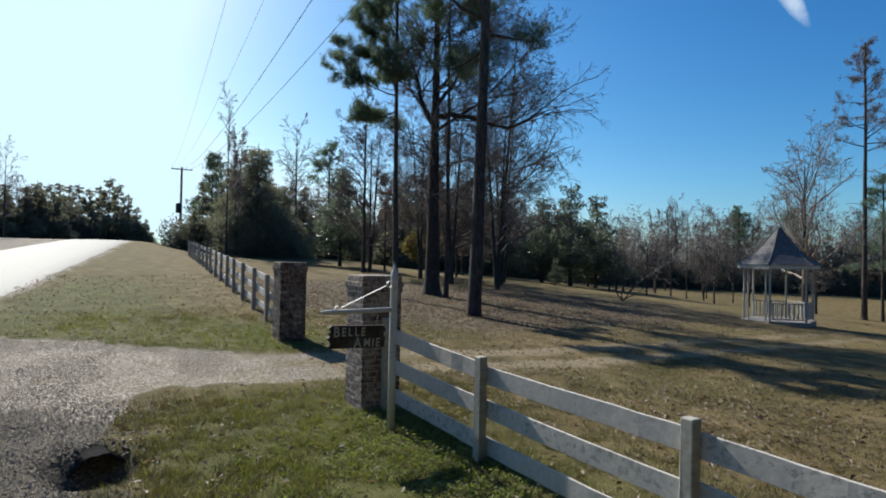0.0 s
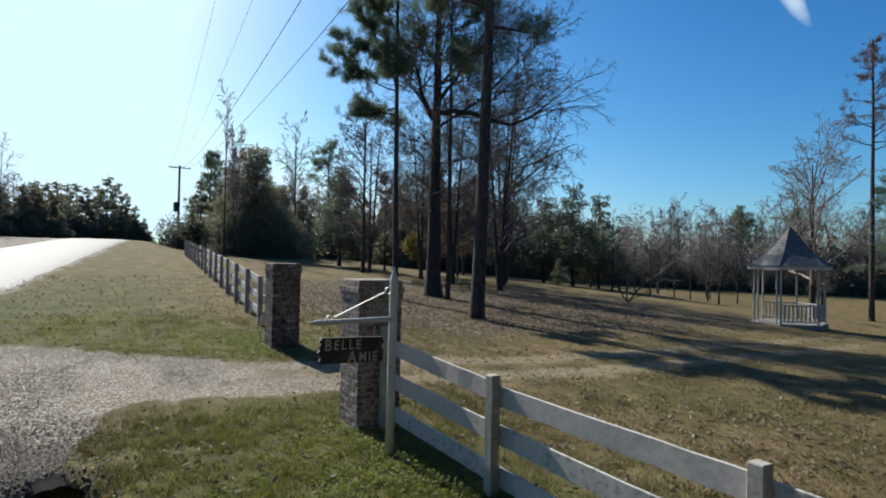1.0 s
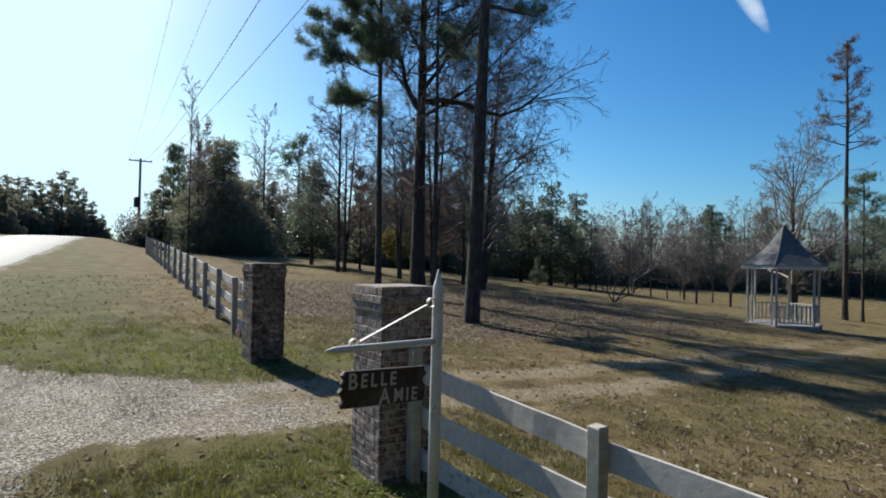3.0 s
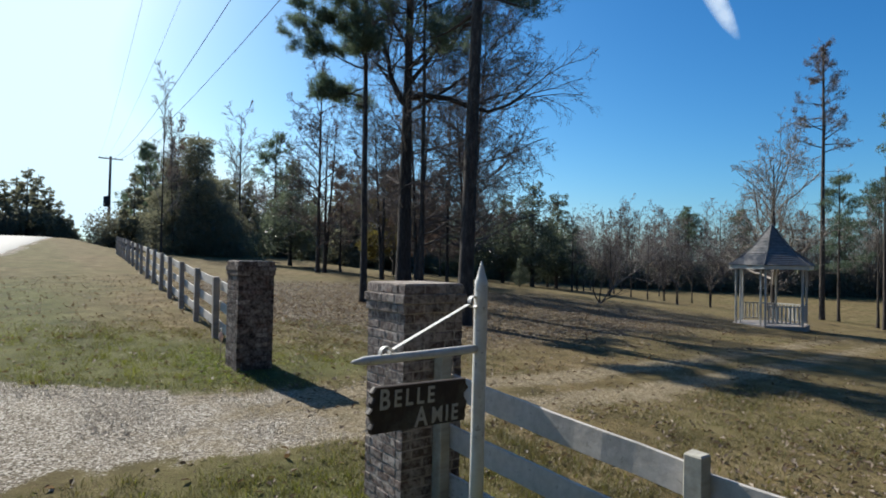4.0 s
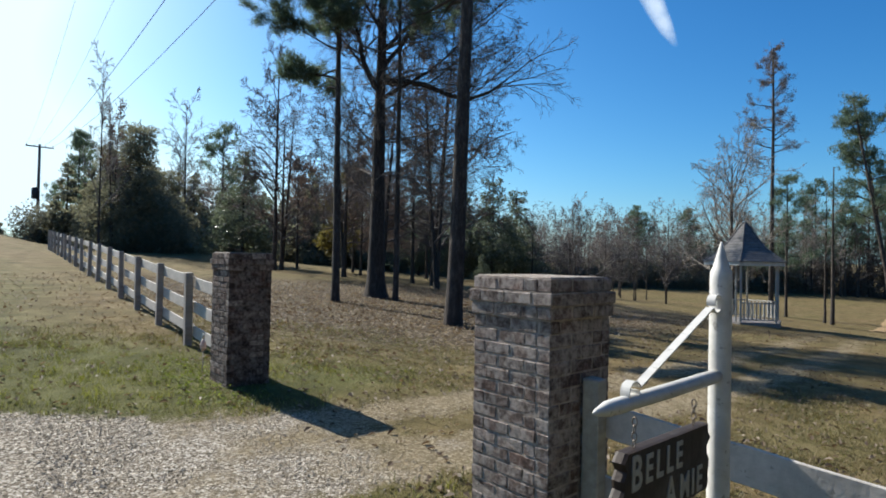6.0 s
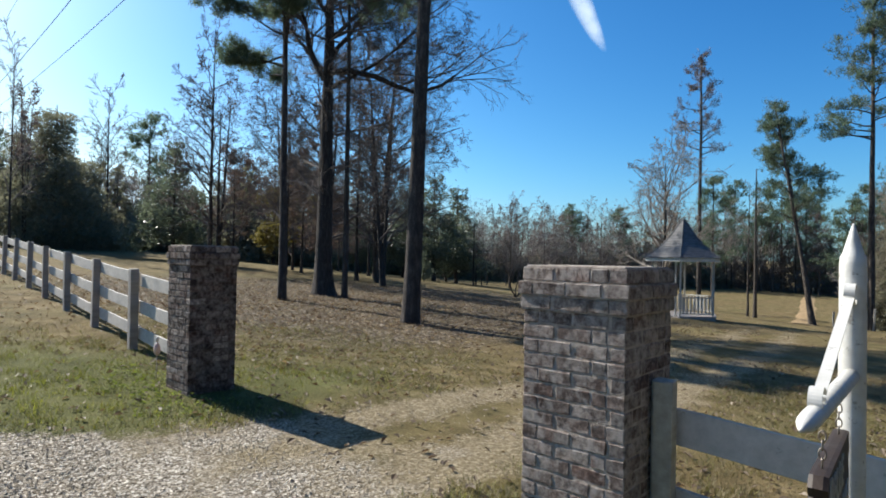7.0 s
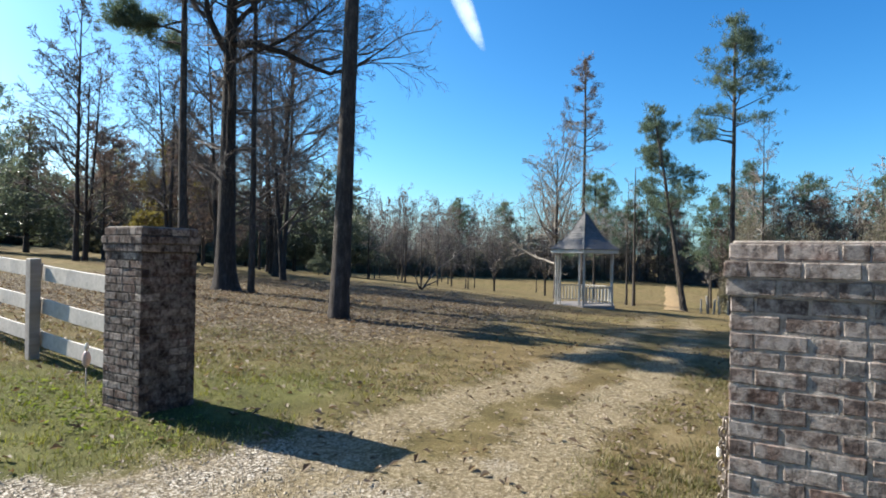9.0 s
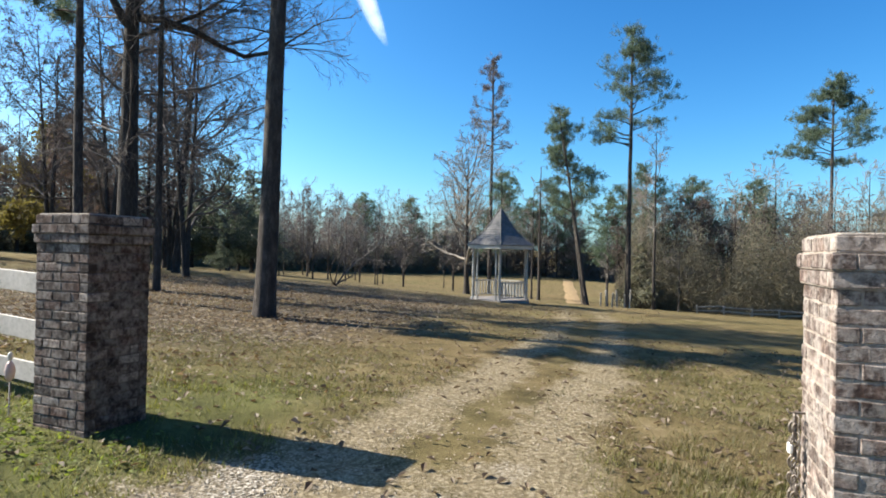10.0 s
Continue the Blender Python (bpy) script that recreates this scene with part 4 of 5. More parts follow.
def pine_data(seed, height, r0, crown_from, reach, limbs, per=26, needle=0.2, width=0.02, lean=(0, 0), twigs=5, dead=0, top_r=0.3, pads=0, pad=0.35, bias=(0, 0)):
    """Trunk, branches and needles of a loblolly pine: bare below, loose clumps above."""
    rng = np.random.default_rng(seed)
    pts = trunk_line(rng, height, lean)
    rp = root_pts(pts)
    tr = Tubes()
    tr.add(rp, flare(rp, r0, r0 * top_r, height, 0.35), 12)
    br, centres, ways = Tubes(), [], []
    for k in range(limbs):
        u = crown_from + (0.99 - crown_from) * (k + rng.uniform(0, 0.9)) / limbs
        i = min(int(u * 12), 11)
        q = pts[i] + (pts[i + 1] - pts[i]) * (u * 12 - i)
        v = (u - crown_from) / (1 - crown_from)
        L = reach * (0.45 + 0.9 * math.sin(math.pi * min(1.0, 0.22 + 0.75 * v))) * rng.uniform(0.6, 1.15) * (1.05 - 0.55 * v)
        th = rng.uniform(0, 2 * math.pi)
        d = np.array([math.cos(th) + bias[0], math.sin(th) + bias[1], rng.uniform(0.05, 0.45) + 0.5 * v])
        lp, end = wander(rng, q, d, L, 5, 0.16, 0.03)
        rr = r0 * (1 - 0.75 * u) * 0.5
        br.add(lp, np.linspace(rr, 0.008, 6), 5)
        for t in range(twigs):
            s = 0.35 + 0.65 * (t + rng.uniform(0, 1)) / twigs
            j = min(int(s * 5), 4)
            a = lp[j] + (lp[j + 1] - lp[j]) * (s * 5 - j)
            td = side_way(rng, lp[j + 1] - lp[j], rng.uniform(0.4, 1.0))
            td[2] = abs(td[2]) * 0.7 + 0.1
            tl = L * rng.uniform(0.18, 0.4)
            tp, te = wander(rng, a, td, tl, 3, 0.2, 0.06)
            br.add(tp, np.linspace(0.012, 0.005, 4), 3)
            for e in (1.0, 0.66):
                centres.append(tp[0] + (tp[-1] - tp[0]) * e)
                ways.append(te)
            for _ in range(pads):
                centres.append(tp[-1] + rng.normal(0, 1, 3) * np.array([pad, pad, 0.4 * pad]))
                ways.append(unit(te + np.array([0, 0, 0.5])))
        centres.append(lp[-1])
        ways.append(end)
    for k in range(dead):
        u = rng.uniform(crown_from * 0.5, crown_from)
        i = min(int(u * 12), 11)
        th = rng.uniform(0, 2 * math.pi)
        lp, _ = wander(rng, pts[i], (math.cos(th), math.sin(th), rng.uniform(-0.2, 0.3)), rng.uniform(0.5, 1.8), 4, 0.2, 0)
        br.add(lp, np.linspace(0.025, 0.006, 5), 4)
    needles = tufts(rng, centres, ways, per, needle, width)
    return tr.mesh("trunk"), br.mesh("branchwork"), mesh_tris("crown", needles)


def put_tree(ob, data, bark, twig, leaf):
    names = ("trunk", "branchwork", "crown")
    for nm, me, mt in zip(names, data, (bark, twig, leaf)):
        if me is not None and len(me.vertices):
            o = part(nm, me, mt, ob)
            if nm != "trunk":
                o["kind"] = "stuff"
    return ob


def bare_data(seed, height, r0, first, limbs, plan, limb_len, lean=(0, 0), forks=1, leaf=0, leaf_size=0.05, rise=0.5, spread_top=0.55):
    """Trunk and leafless branches of a hardwood; leaf: dry leaves that still hang on."""
    rng = np.random.default_rng(seed)
    tr, br, tips = Tubes(), Tubes(), []
    for f in range(forks):
        ln = (lean[0] + (0.09 * (f - (forks - 1) / 2) if forks > 1 else 0), lean[1] + (rng.uniform(-0.07, 0.07) if forks > 1 else 0))
        pts = trunk_line(rng, height * (1 - 0.1 * f), ln, wobble=0.02)
        rp = root_pts(pts)
        tr.add(rp, flare(rp, r0, r0 * 0.13, height, 0.55), 10)
        for k in range(limbs):
            u = first + (0.98 - first) * (k + rng.uniform(0, 0.9)) / limbs
            i = min(int(u * 12), 11)
            q = pts[i] + (pts[i + 1] - pts[i]) * (u * 12 - i)
            v = (u - first) / (1 - first)
            th = rng.uniform(0, 2 * math.pi)
            d = np.array([math.cos(th), math.sin(th), rise * rng.uniform(0.4, 1.5) + 0.7 * v])
            spread(rng, br, tips, q, d, limb_len * (1.0 - spread_top * v) * rng.uniform(0.65, 1.15), r0 * (1 - 0.82 * u) * 0.55, 0, plan)
    crown = None
    if leaf:
        idx = rng.integers(0, len(tips), leaf)
        c = np.array([tips[i][0] for i in idx]) + rng.normal(0, 0.16, (leaf, 3))
        crown = mesh_tris("crown", leaf_tris(rng, c, leaf_size))
    return tr.mesh("trunk"), br.mesh("branchwork"), crown


PLAN = [(6, 0.5, 0.75, 0.16, 0.03), (5, 0.52, 0.7, 0.22, 0.02), (4, 0.6, 0.6, 0.28, 0.0), (0, 0, 0, 0.3, 0.0)]
PLAN_OAK = [(7, 0.5, 0.8, 0.18, 0.02), (6, 0.55, 0.7, 0.26, 0.02), (5, 0.65, 0.6, 0.3, 0.0), (0, 0, 0, 0.32, 0.0)]
PLAN_SWEEP = [(6, 0.5, 0.55, 0.1, 0.015), (4, 0.5, 0.55, 0.15, 0.01), (3, 0.55, 0.5, 0.2, 0.0), (0, 0, 0, 0.2, 0.0)]
PLAN_FAR = [(5, 0.5, 0.7, 0.14, 0.05), (4, 0.5, 0.65, 0.2, 0.03), (0, 0, 0, 0.2, 0.0)]


def evergreen_data(seed, height, r0, blobs_from, radius, leaves, size, n_blobs=22, taper=0.8, flat=0.2):
    """A broad evergreen: many clumps of leaves round a trunk, with gaps between."""
    rng = np.random.default_rng(seed)
    pts = trunk_line(rng, height, wobble=0.02)
    rp = root_pts(pts)
    tr = Tubes()
    tr.add(rp, flare(rp, r0, r0 * 0.15, height, 0.4), 8)
    br, blobs = Tubes(), []
    for k in range(n_blobs):
        u = blobs_from + (1 - blobs_from) * (k + 0.5) / n_blobs
        v = (u - blobs_from) / (1 - blobs_from)
        R = radius * (1 - taper * v) * (0.75 + 0.5 * math.sin(math.pi * min(1, v * 1.3 + 0.2)))
        th, rr = k * 2.4 + rng.uniform(-0.5, 0.5), R * rng.uniform(0.35, 0.95)
        q = pts[min(int(u * 12), 12)]
        c = q + np.array([math.cos(th) * rr, math.sin(th) * rr, rng.uniform(-0.02, 0.04) * height])
        lp, _ = wander(rng, q - np.array([0, 0, 0.06 * height]), c - q, np.linalg.norm(c - q) + 0.2, 3, 0.12, 0.02)
        br.add(lp, np.linspace(r0 * 0.3, 0.01, 4), 4)
        s = R * rng.uniform(0.3, 0.55) + 0.12
        blobs.append((c, (s, s, s * rng.uniform(0.55, 0.85))))
    return tr.mesh("trunk"), br.mesh("branchwork"), mesh_tris("crown", leaf_tris(rng, in_blobs(rng, blobs, leaves), size, flat))


# the stand of large trees beyond the drive
put_tree(tree("pine_tree", "tall straight loblolly pine with a bare dark trunk in leaf litter", "tree", 11.98, 17.25, "large trees on the lawn"),
         pine_data(1, 21.0, 0.262, 0.45, 3.3, 26, per=40, needle=0.24, width=0.02, lean=(0.022, -0.012), dead=3, top_r=0.35, twigs=7, pads=5, pad=0.32), PINE_BARK, PINE_BARK, NEEDLES)
put_tree(tree("pine_tree", "slender pine with drooping needle clumps on a slightly crooked trunk", "tree", 11.83, 23.5, "large trees on the lawn"),
         pine_data(2, 16.5, 0.15, 0.47, 2.35, 27, per=44, needle=0.24, width=0.021, lean=(-0.014, 0.004), dead=2, twigs=7, pads=7, pad=0.22, bias=(-0.75, 0.45)), PINE_BARK, PINE_BARK, NEEDLES)
put_tree(tree("pine_tree", "thin young pine close beside a big oak", "tree", 14.6, 23.5, "large trees on the lawn"),
         pine_data(4, 18.0, 0.12, 0.68, 2.2, 18, per=40, needle=0.24, width=0.021, lean=(0.008, 0.004), dead=3, twigs=6, pads=6, pad=0.34), PINE_BARK, PINE_BARK, NEEDLES)


def build_oak():
    """The big leafless oak: a leaning fork to one side and one long level limb to the other."""
    ob = tree("oak_tree", "big leafless oak with heavy limbs and a flared root foot", "tree", 14.5, 24.7, "large trees on the lawn")
    rng = np.random.default_rng(21)
    tr, br, tips = Tubes(), Tubes(), []
    pts = trunk_line(rng, 15.5, (0.012, 0.01), wobble=0.012)
    rp = root_pts(pts)
    tr.add(rp, flare(rp, 0.365, 0.12, 15.5, 0.9, 0.45), 14)
    right = np.array([0.78, -0.62, 0.0])

    def limb(z, way, length, r, lift, plan=PLAN_OAK, bend=0.12):
        i = min(int(z / 15.5 * 12), 11)
        q = pts[i] + (pts[i + 1] - pts[i]) * (z / 15.5 * 12 - i)
        lp, end = wander(rng, q, way, length, 8, bend, lift)
        tr.add(lp, np.linspace(r, r * 0.35, 9), 8)
        for k in range(13):
            u = 0.3 + 0.7 * (k + 0.5) / 13
            j = min(int(u * 8), 7)
            spread(rng, br, tips, lp[j], side_way(rng, unit(lp[j + 1] - lp[j]) + np.array([0, 0, 0.2]), 0.75), length * rng.uniform(0.45, 0.8), r * 0.3, 0, plan)
        spread(rng, br, tips, lp[-1], end, length * 0.75, r * 0.35, 0, plan)
    # the long level limb, with its elbows
    up = np.array([0, 0, 1.0])
    long_limb = np.array([up * 9.0, up * 9.1 + right * 0.9, up * 8.95 + right * 1.9, up * 8.6 + right * 2.8, up * 8.45 + right * 3.7 + np.array([0.1, 0.2, 0]), up * 8.75 + right * 4.6, up * 9.3 + right * 5.3])
    tr.add(long_limb, [0.15, 0.125, 0.11, 0.095, 0.08, 0.065, 0.04], 8)
    away = np.array([0.62, 0.78, 0.0])
    for k in range(17):
        q = long_limb[2 + k % 5] if k < 8 else pts[7 + k % 5]
        way = right * 1.0 + up * rng.uniform(0.0, 1.15) + away * rng.uniform(-0.7, 0.7)
        spread(rng, br, tips, q, way, rng.uniform(3.0, 5.0), 0.036, 0, PLAN_SWEEP)
    limb(8.3, right + np.array([0.1, 0.2, 0.5]), 4.6, 0.09, 0.03)
    limb(10.4, right * 0.9 + np.array([-0.1, -0.2, 0.75]), 4.4, 0.09, 0.02)
    limb(8.6, -right * 0.8 + np.array([0, 0, 0.95]), 3.6, 0.15, 0.06)
    limb(9.6, right * 0.6 + np.array([0.1, 0.3, 0.9]), 4.0, 0.12, 0.06)
    limb(11.0, -right * 0.3 + np.array([0.3, 0.5, 1.0]), 3.4, 0.11, 0.05)
    for k in range(34):
        z = 3.8 + 10.3 * (k + rng.uniform(0, 0.8)) / 34
        th = rng.uniform(0, 2 * math.pi)
        i = min(int(z / 15.5 * 12), 11)
        spread(rng, br, tips, pts[i], np.array([math.cos(th), math.sin(th), rng.uniform(-0.1, 0.6)]), rng.uniform(2.4, 4.4), 0.045, 0, PLAN_OAK)
    put_tree(ob, (tr.mesh("trunk"), br.mesh("branchwork"), None), OAK_BARK, TWIG, None)


build_oak()

# smaller hardwoods behind them, some still holding russet leaves
TWIG_MIN = 0.0095
BARE_A = bare_data(31, 12.5, 0.15, 0.2, 12, PLAN, 4.9, forks=2, leaf=3400, leaf_size=0.05)
BARE_D = bare_data(36, 19.0, 0.2, 0.3, 26, PLAN_OAK, 5.6, lean=(0.045, -0.04), rise=0.35)
BARE_B = bare_data(32, 11.0, 0.13, 0.18, 13, PLAN, 4.0, forks=2, leaf=2600, leaf_size=0.05)
BARE_C = bare_data(33, 13.0, 0.13, 0.3, 20, PLAN, 3.0, rise=0.9)
RUSSET_A = bare_data(34, 8.5, 0.1, 0.15, 14, PLAN, 2.8, leaf=5200, leaf_size=0.085)


def set_tree(name, label, x, y, data, bark, twig, leaf, scale=1.0, turn=0.0, group="", wide=1.0):
    key = (data[0].name, leaf.name if leaf else "")
    m = pose(x, y, gz(x, y) - 0.03, 0, 0, turn) @ Matrix.Diagonal((scale * wide, scale * wide, scale, 1))
    if key not in FIRST:
        ob = thing(name, label, "tree", group)
        put_tree(ob, data, bark, twig, leaf)
        FIRST[key] = ob
        ob.matrix_basis = m
        return ob
    src = FIRST[key]
    keep = src.matrix_basis.copy()
    src.matrix_basis = Matrix.Identity(4)
    ob = copy_thing(src, m)
    src.matrix_basis = keep
    ob.name = name
    return tagged(ob, label, "tree", group)


FIRST = {}
for x, y, d, s, t in ((22.4, 29.9, BARE_A, 1.0, 10), (24.6, 32.8, BARE_D, 0.95, 0), (24.2, 34.4, BARE_C, 1.0, 40), (29.8, 39.0, BARE_A, 0.95, 200),
                      (21.0, 33.3, BARE_A, 1.05, 330), (26.8, 35.4, BARE_A, 1.1, 160), (17.9, 41.3, BARE_C, 1.18, 130), (18.6, 41.7, BARE_A, 0.9, 250), (20.5, 36.8, BARE_B, 1.05, 300), (32.2, 42.5, BARE_C, 0.9, 15)):
    set_tree("hardwood_tree", "leafless hardwood with a grey trunk on the lawn", x, y, d, OAK_BARK, TWIG, RUSSET, s, t, "lawn hardwoods")
for x, y, s, t in ((24.1, 40.3, 1.0, 0), (28.4, 44.3, 0.9, 70), (31.9, 48.7, 1.0, 140), (21.4, 44.8, 0.95, 210), (36.4, 51.9, 0.85, 20)):
    set_tree("hardwood_tree", "small hardwood still holding russet brown leaves", x, y, RUSSET_A, OAK_BARK, TWIG, RUSSET, s, t, "russet hardwoods")
YEL = bare_data(35, 5.8, 0.08, 0.1, 16, PLAN_FAR, 2.6, leaf=6500, leaf_size=0.12)
set_tree("hardwood_tree", "small tree with yellow-green leaves beside the hedge", 26.1, 44.4, YEL, OAK_BARK, TWIG, YELLOW, 1.3, 0)

HOLLY_A = evergreen_data(41, 7.2, 0.13, 0.22, 2.3, 15000, 0.085, 34, 0.75)
HOLLY_B = evergreen_data(42, 6.6, 0.12, 0.16, 2.0, 12000, 0.085, 30, 0.7)
for x, y, d, s, t in ((45.1, 47.0, HOLLY_A, 1.6, 0), (50.5, 48.5, HOLLY_B, 1.7, 50), (43.2, 49.6, HOLLY_B, 1.5, 20), (53.8, 53.0, HOLLY_A, 1.2, 120), (40.8, 54.0, HOLLY_B, 1.3, 200), (19.3, 50.0, HOLLY_B, 1.4, 10), (38.1, 41.7, HOLLY_B, 0.42, 90)):
    set_tree("holly_tree", "dense dark evergreen tree with glossy leaves on a short trunk", x, y, d, OAK_BARK, TWIG, EVERGREEN, s, t, "dark evergreens")


def build_bent_shrub():
    """The leafless shrub with leaning pale stems."""
    x, y = 29.4, 25.7
    ob = tree("bare_shrub", "leafless shrub with leaning pale stems on the lawn", "shrub", x, y)
    rng = np.random.default_rng(51)
    for k in range(5):
        th = rng.uniform(0, 2 * math.pi)
        way = (0.75 * math.cos(th), 0.75 * math.sin(th), 1.0) if k else (0.75, -0.6, 0.85)
        t = Tubes()
        spread(rng, t, [], (0, 0, 0), way, rng.uniform(2.0, 3.2) if k else 4.6, 0.05, 0, PLAN_FAR[1:] if k else PLAN_FAR)
        part("stem", t.mesh("stem"), TWIG if k else PALE_TWIG, ob)


build_bent_shrub()

# thin young trees far across the lawn
THIN = bare_data(61, 7.0, 0.075, 0.3, 12, PLAN_FAR, 1.7, rise=0.9)
THIN2 = bare_data(62, 5.5, 0.08, 0.25, 12, PLAN_FAR, 1.9, forks=2, rise=0.7)
rnd = random.Random(8)
for k, (x, y) in enumerate(((53.5, 48.0), (56.0, 49.1), (59.7, 51.1), (61.8, 49.1), (57.7, 43.6), (56.3, 40.5), (58.8, 40.1), (54.2, 35.8), (52.8, 34.8), (57.2, 33.9), (62.9, 39.2), (65.7, 44.5), (69.6, 47.7), (65.7, 52.4), (72.5, 55.9), (49.5, 40.3), (47.3, 43.4), (68.2, 33.3), (62.3, 30.0))):
    set_tree("young_tree", "thin leafless young tree at the far side of the lawn", x, y, THIN if k % 3 else THIN2, OAK_BARK, TWIG, None, rnd.uniform(0.8, 1.25), rnd.uniform(0, 360), "young trees")

BARE_GZ = bare_data(63, 9.5, 0.2, 0.2, 26, PLAN, 5.2, rise=0.9, spread_top=0.45)
set_tree("hardwood_tree", "spreading leafless tree behind the gazebo", 47.6, 23.6, BARE_GZ, OAK_BARK, PALE_TWIG, None, 1.25, 30)

# tall pines at the wood's edge
put_tree(tree("pine_tree", "very tall slender pine with a thin brownish crown", "tree", 62.5, 25.8, "tall pines"),
         pine_data(71, 26.5, 0.26, 0.6, 2.2, 28, per=14, needle=0.34, width=0.035, twigs=6, dead=5, pads=1, pad=0.4), PINE_BARK, PINE_BARK, DEAD_NEEDLES)
put_tree(tree("pine_tree", "very tall pine with full dark needle clumps", "tree", 54.1, 10.7, "tall pines"),
         pine_data(72, 24.5, 0.27, 0.58, 3.0, 30, per=16, needle=0.34, width=0.045, twigs=6, dead=4, pads=4, pad=0.45), PINE_BARK, PINE_BARK, NEEDLES)
put_tree(tree("pine_tree", "leaning pine with tiered needle clumps", "tree", 51.4, 13.9, "tall pines"),
         pine_data(73, 17.0, 0.19, 0.42, 2.6, 24, per=16, needle=0.34, width=0.045, lean=(0.0, 0.16), pads=3, pad=0.36), PINE_BARK, PINE_BARK, NEEDLES)
put_tree(tree("pine_tree", "leaning pine with sparse needle clumps beside another", "tree", 53.4, 14.4, "tall pines"),
         pine_data(74, 16.0, 0.16, 0.5, 2.2, 18, per=16, needle=0.34, width=0.045, lean=(0.0, 0.13), pads=3, pad=0.36), PINE_BARK, PINE_BARK, NEEDLES)
put_tree(tree("pine_tree", "young pine with open tiers of needles behind the gazebo", "tree", 64.5, 25.1, "tall pines"),
         pine_data(75, 14.0, 0.15, 0.3, 2.4, 22, per=14, needle=0.34, width=0.045, pads=4, pad=0.4), PINE_BARK, PINE_BARK, NEEDLES)
put_tree(tree("pine_tree", "pine with a dense rounded crown above the woods", "tree", 75.4, -9.8, "tall pines"),
         pine_data(76, 25.5, 0.3, 0.64, 3.6, 30, per=18, needle=0.4, width=0.06, pads=6, pad=0.55), PINE_BARK, PINE_BARK, NEEDLES)


def build_snag():
    x, y = 56.0, 19.0
    ob = tree("dead_trunk", "bare dead pine trunk without branches", "tree", x, y)
    rng = np.random.default_rng(77)
    pts = root_pts(trunk_line(rng, 13.0, wobble=0.008))
    t = Tubes()
    t.add(pts, flare(pts, 0.17, 0.04, 13.0, 0.3), 8, True)
    part("trunk", t.mesh("trunk"), PINE_BARK, ob)


build_snag()
EDGE_A = bare_data(64, 17.0, 0.17, 0.4, 14, PLAN, 3.6, rise=0.7)
for x, y, s, t in ((57.6, 8.5, 0.98, 0), (55.7, 6.4, 0.42, 60), (58.9, 20.3, 0.7, 100), (52.0, 12.2, 0.35, 10)):
    set_tree("hardwood_tree", "tall leafless hardwood at the edge of the woods", x, y, EDGE_A, OAK_BARK, PALE_TWIG, None, s, t, "edge hardwoods")

# ---- woods all round ----
TWIG_MIN = 0.014
PLAN_WOOD = [(6, 0.5, 0.7, 0.14, 0.05), (6, 0.5, 0.65, 0.2, 0.03), (0, 0, 0, 0.2, 0.0)]
WOOD_PINE = pine_data(81, 13.0, 0.16, 0.16, 2.9, 34, per=10, needle=0.42, width=0.08, twigs=4, pads=3, pad=0.5)
WOOD_PINE2 = pine_data(82, 15.0, 0.17, 0.28, 3.2, 32, per=10, needle=0.42, width=0.08, twigs=4, pads=3, pad=0.5)
WOOD_BARE = bare_data(83, 12.0, 0.13, 0.2, 16, PLAN_WOOD, 3.6, rise=0.8)
WOOD_BARE2 = bare_data(84, 10.5, 0.12, 0.15, 9, PLAN_WOOD, 3.6, forks=2, rise=0.8, leaf=1100, leaf_size=0.12)
WOOD_CEDAR = evergreen_data(85, 9.0, 0.14, 0.05, 2.5, 5200, 0.2, 34, 0.8)
WOOD_BUSH = evergreen_data(86, 5.0, 0.1, 0.05, 2.6, 4200, 0.2, 26, 0.5)


def plant(kind, x, y, s, wide=1.0):
    turn = rnd.uniform(0, 360)
    if kind == "pine":
        d = WOOD_PINE if rnd.random() < 0.5 else WOOD_PINE2
        set_tree("pine_tree", "dark green pine in the woods", x, y, d, PINE_BARK, PINE_BARK, NEEDLES, s, turn, "woodland pines", wide)
    elif kind == "bare":
        set_tree("hardwood_tree", "leafless grey hardwood in the woods", x, y, WOOD_BARE, OAK_BARK, PALE_TWIG, None, s, turn, "woodland hardwoods", wide)
    elif kind == "rust":
        set_tree("hardwood_tree", "leafless hardwood with a few brown leaves in the woods", x, y, WOOD_BARE2, OAK_BARK, TWIG, RUSSET, s, turn, "woodland hardwoods", wide)
    elif kind == "cedar":
        set_tree("cedar_tree", "dense olive-green cedar in the woods", x, y, WOOD_CEDAR, OAK_BARK, TWIG, CEDAR, s, turn, "woodland cedars", wide)
    else:
        set_tree("evergreen_bush", "dark evergreen thicket at the edge of the woods", x, y, WOOD_BUSH, OAK_BARK, TWIG, EVERGREEN, s, turn, "woodland thickets", wide)


def belt(x0, y0, x1, y1, n, depth, kinds, low, high):
    """Trees scattered along a line, in a belt that deepens behind it."""
    ln = math.hypot(x1 - x0, y1 - y0)
    nx, ny = (y1 - y0) / ln, -(x1 - x0) / ln
    for k in range(n):
        u, v = (k + rnd.uniform(0, 1)) / n, rnd.uniform(0, 1) ** 1.3 * depth
        plant(rnd.choice(kinds), x0 + (x1 - x0) * u - nx * v, y0 + (y1 - y0) * u - ny * v, rnd.uniform(low, high))


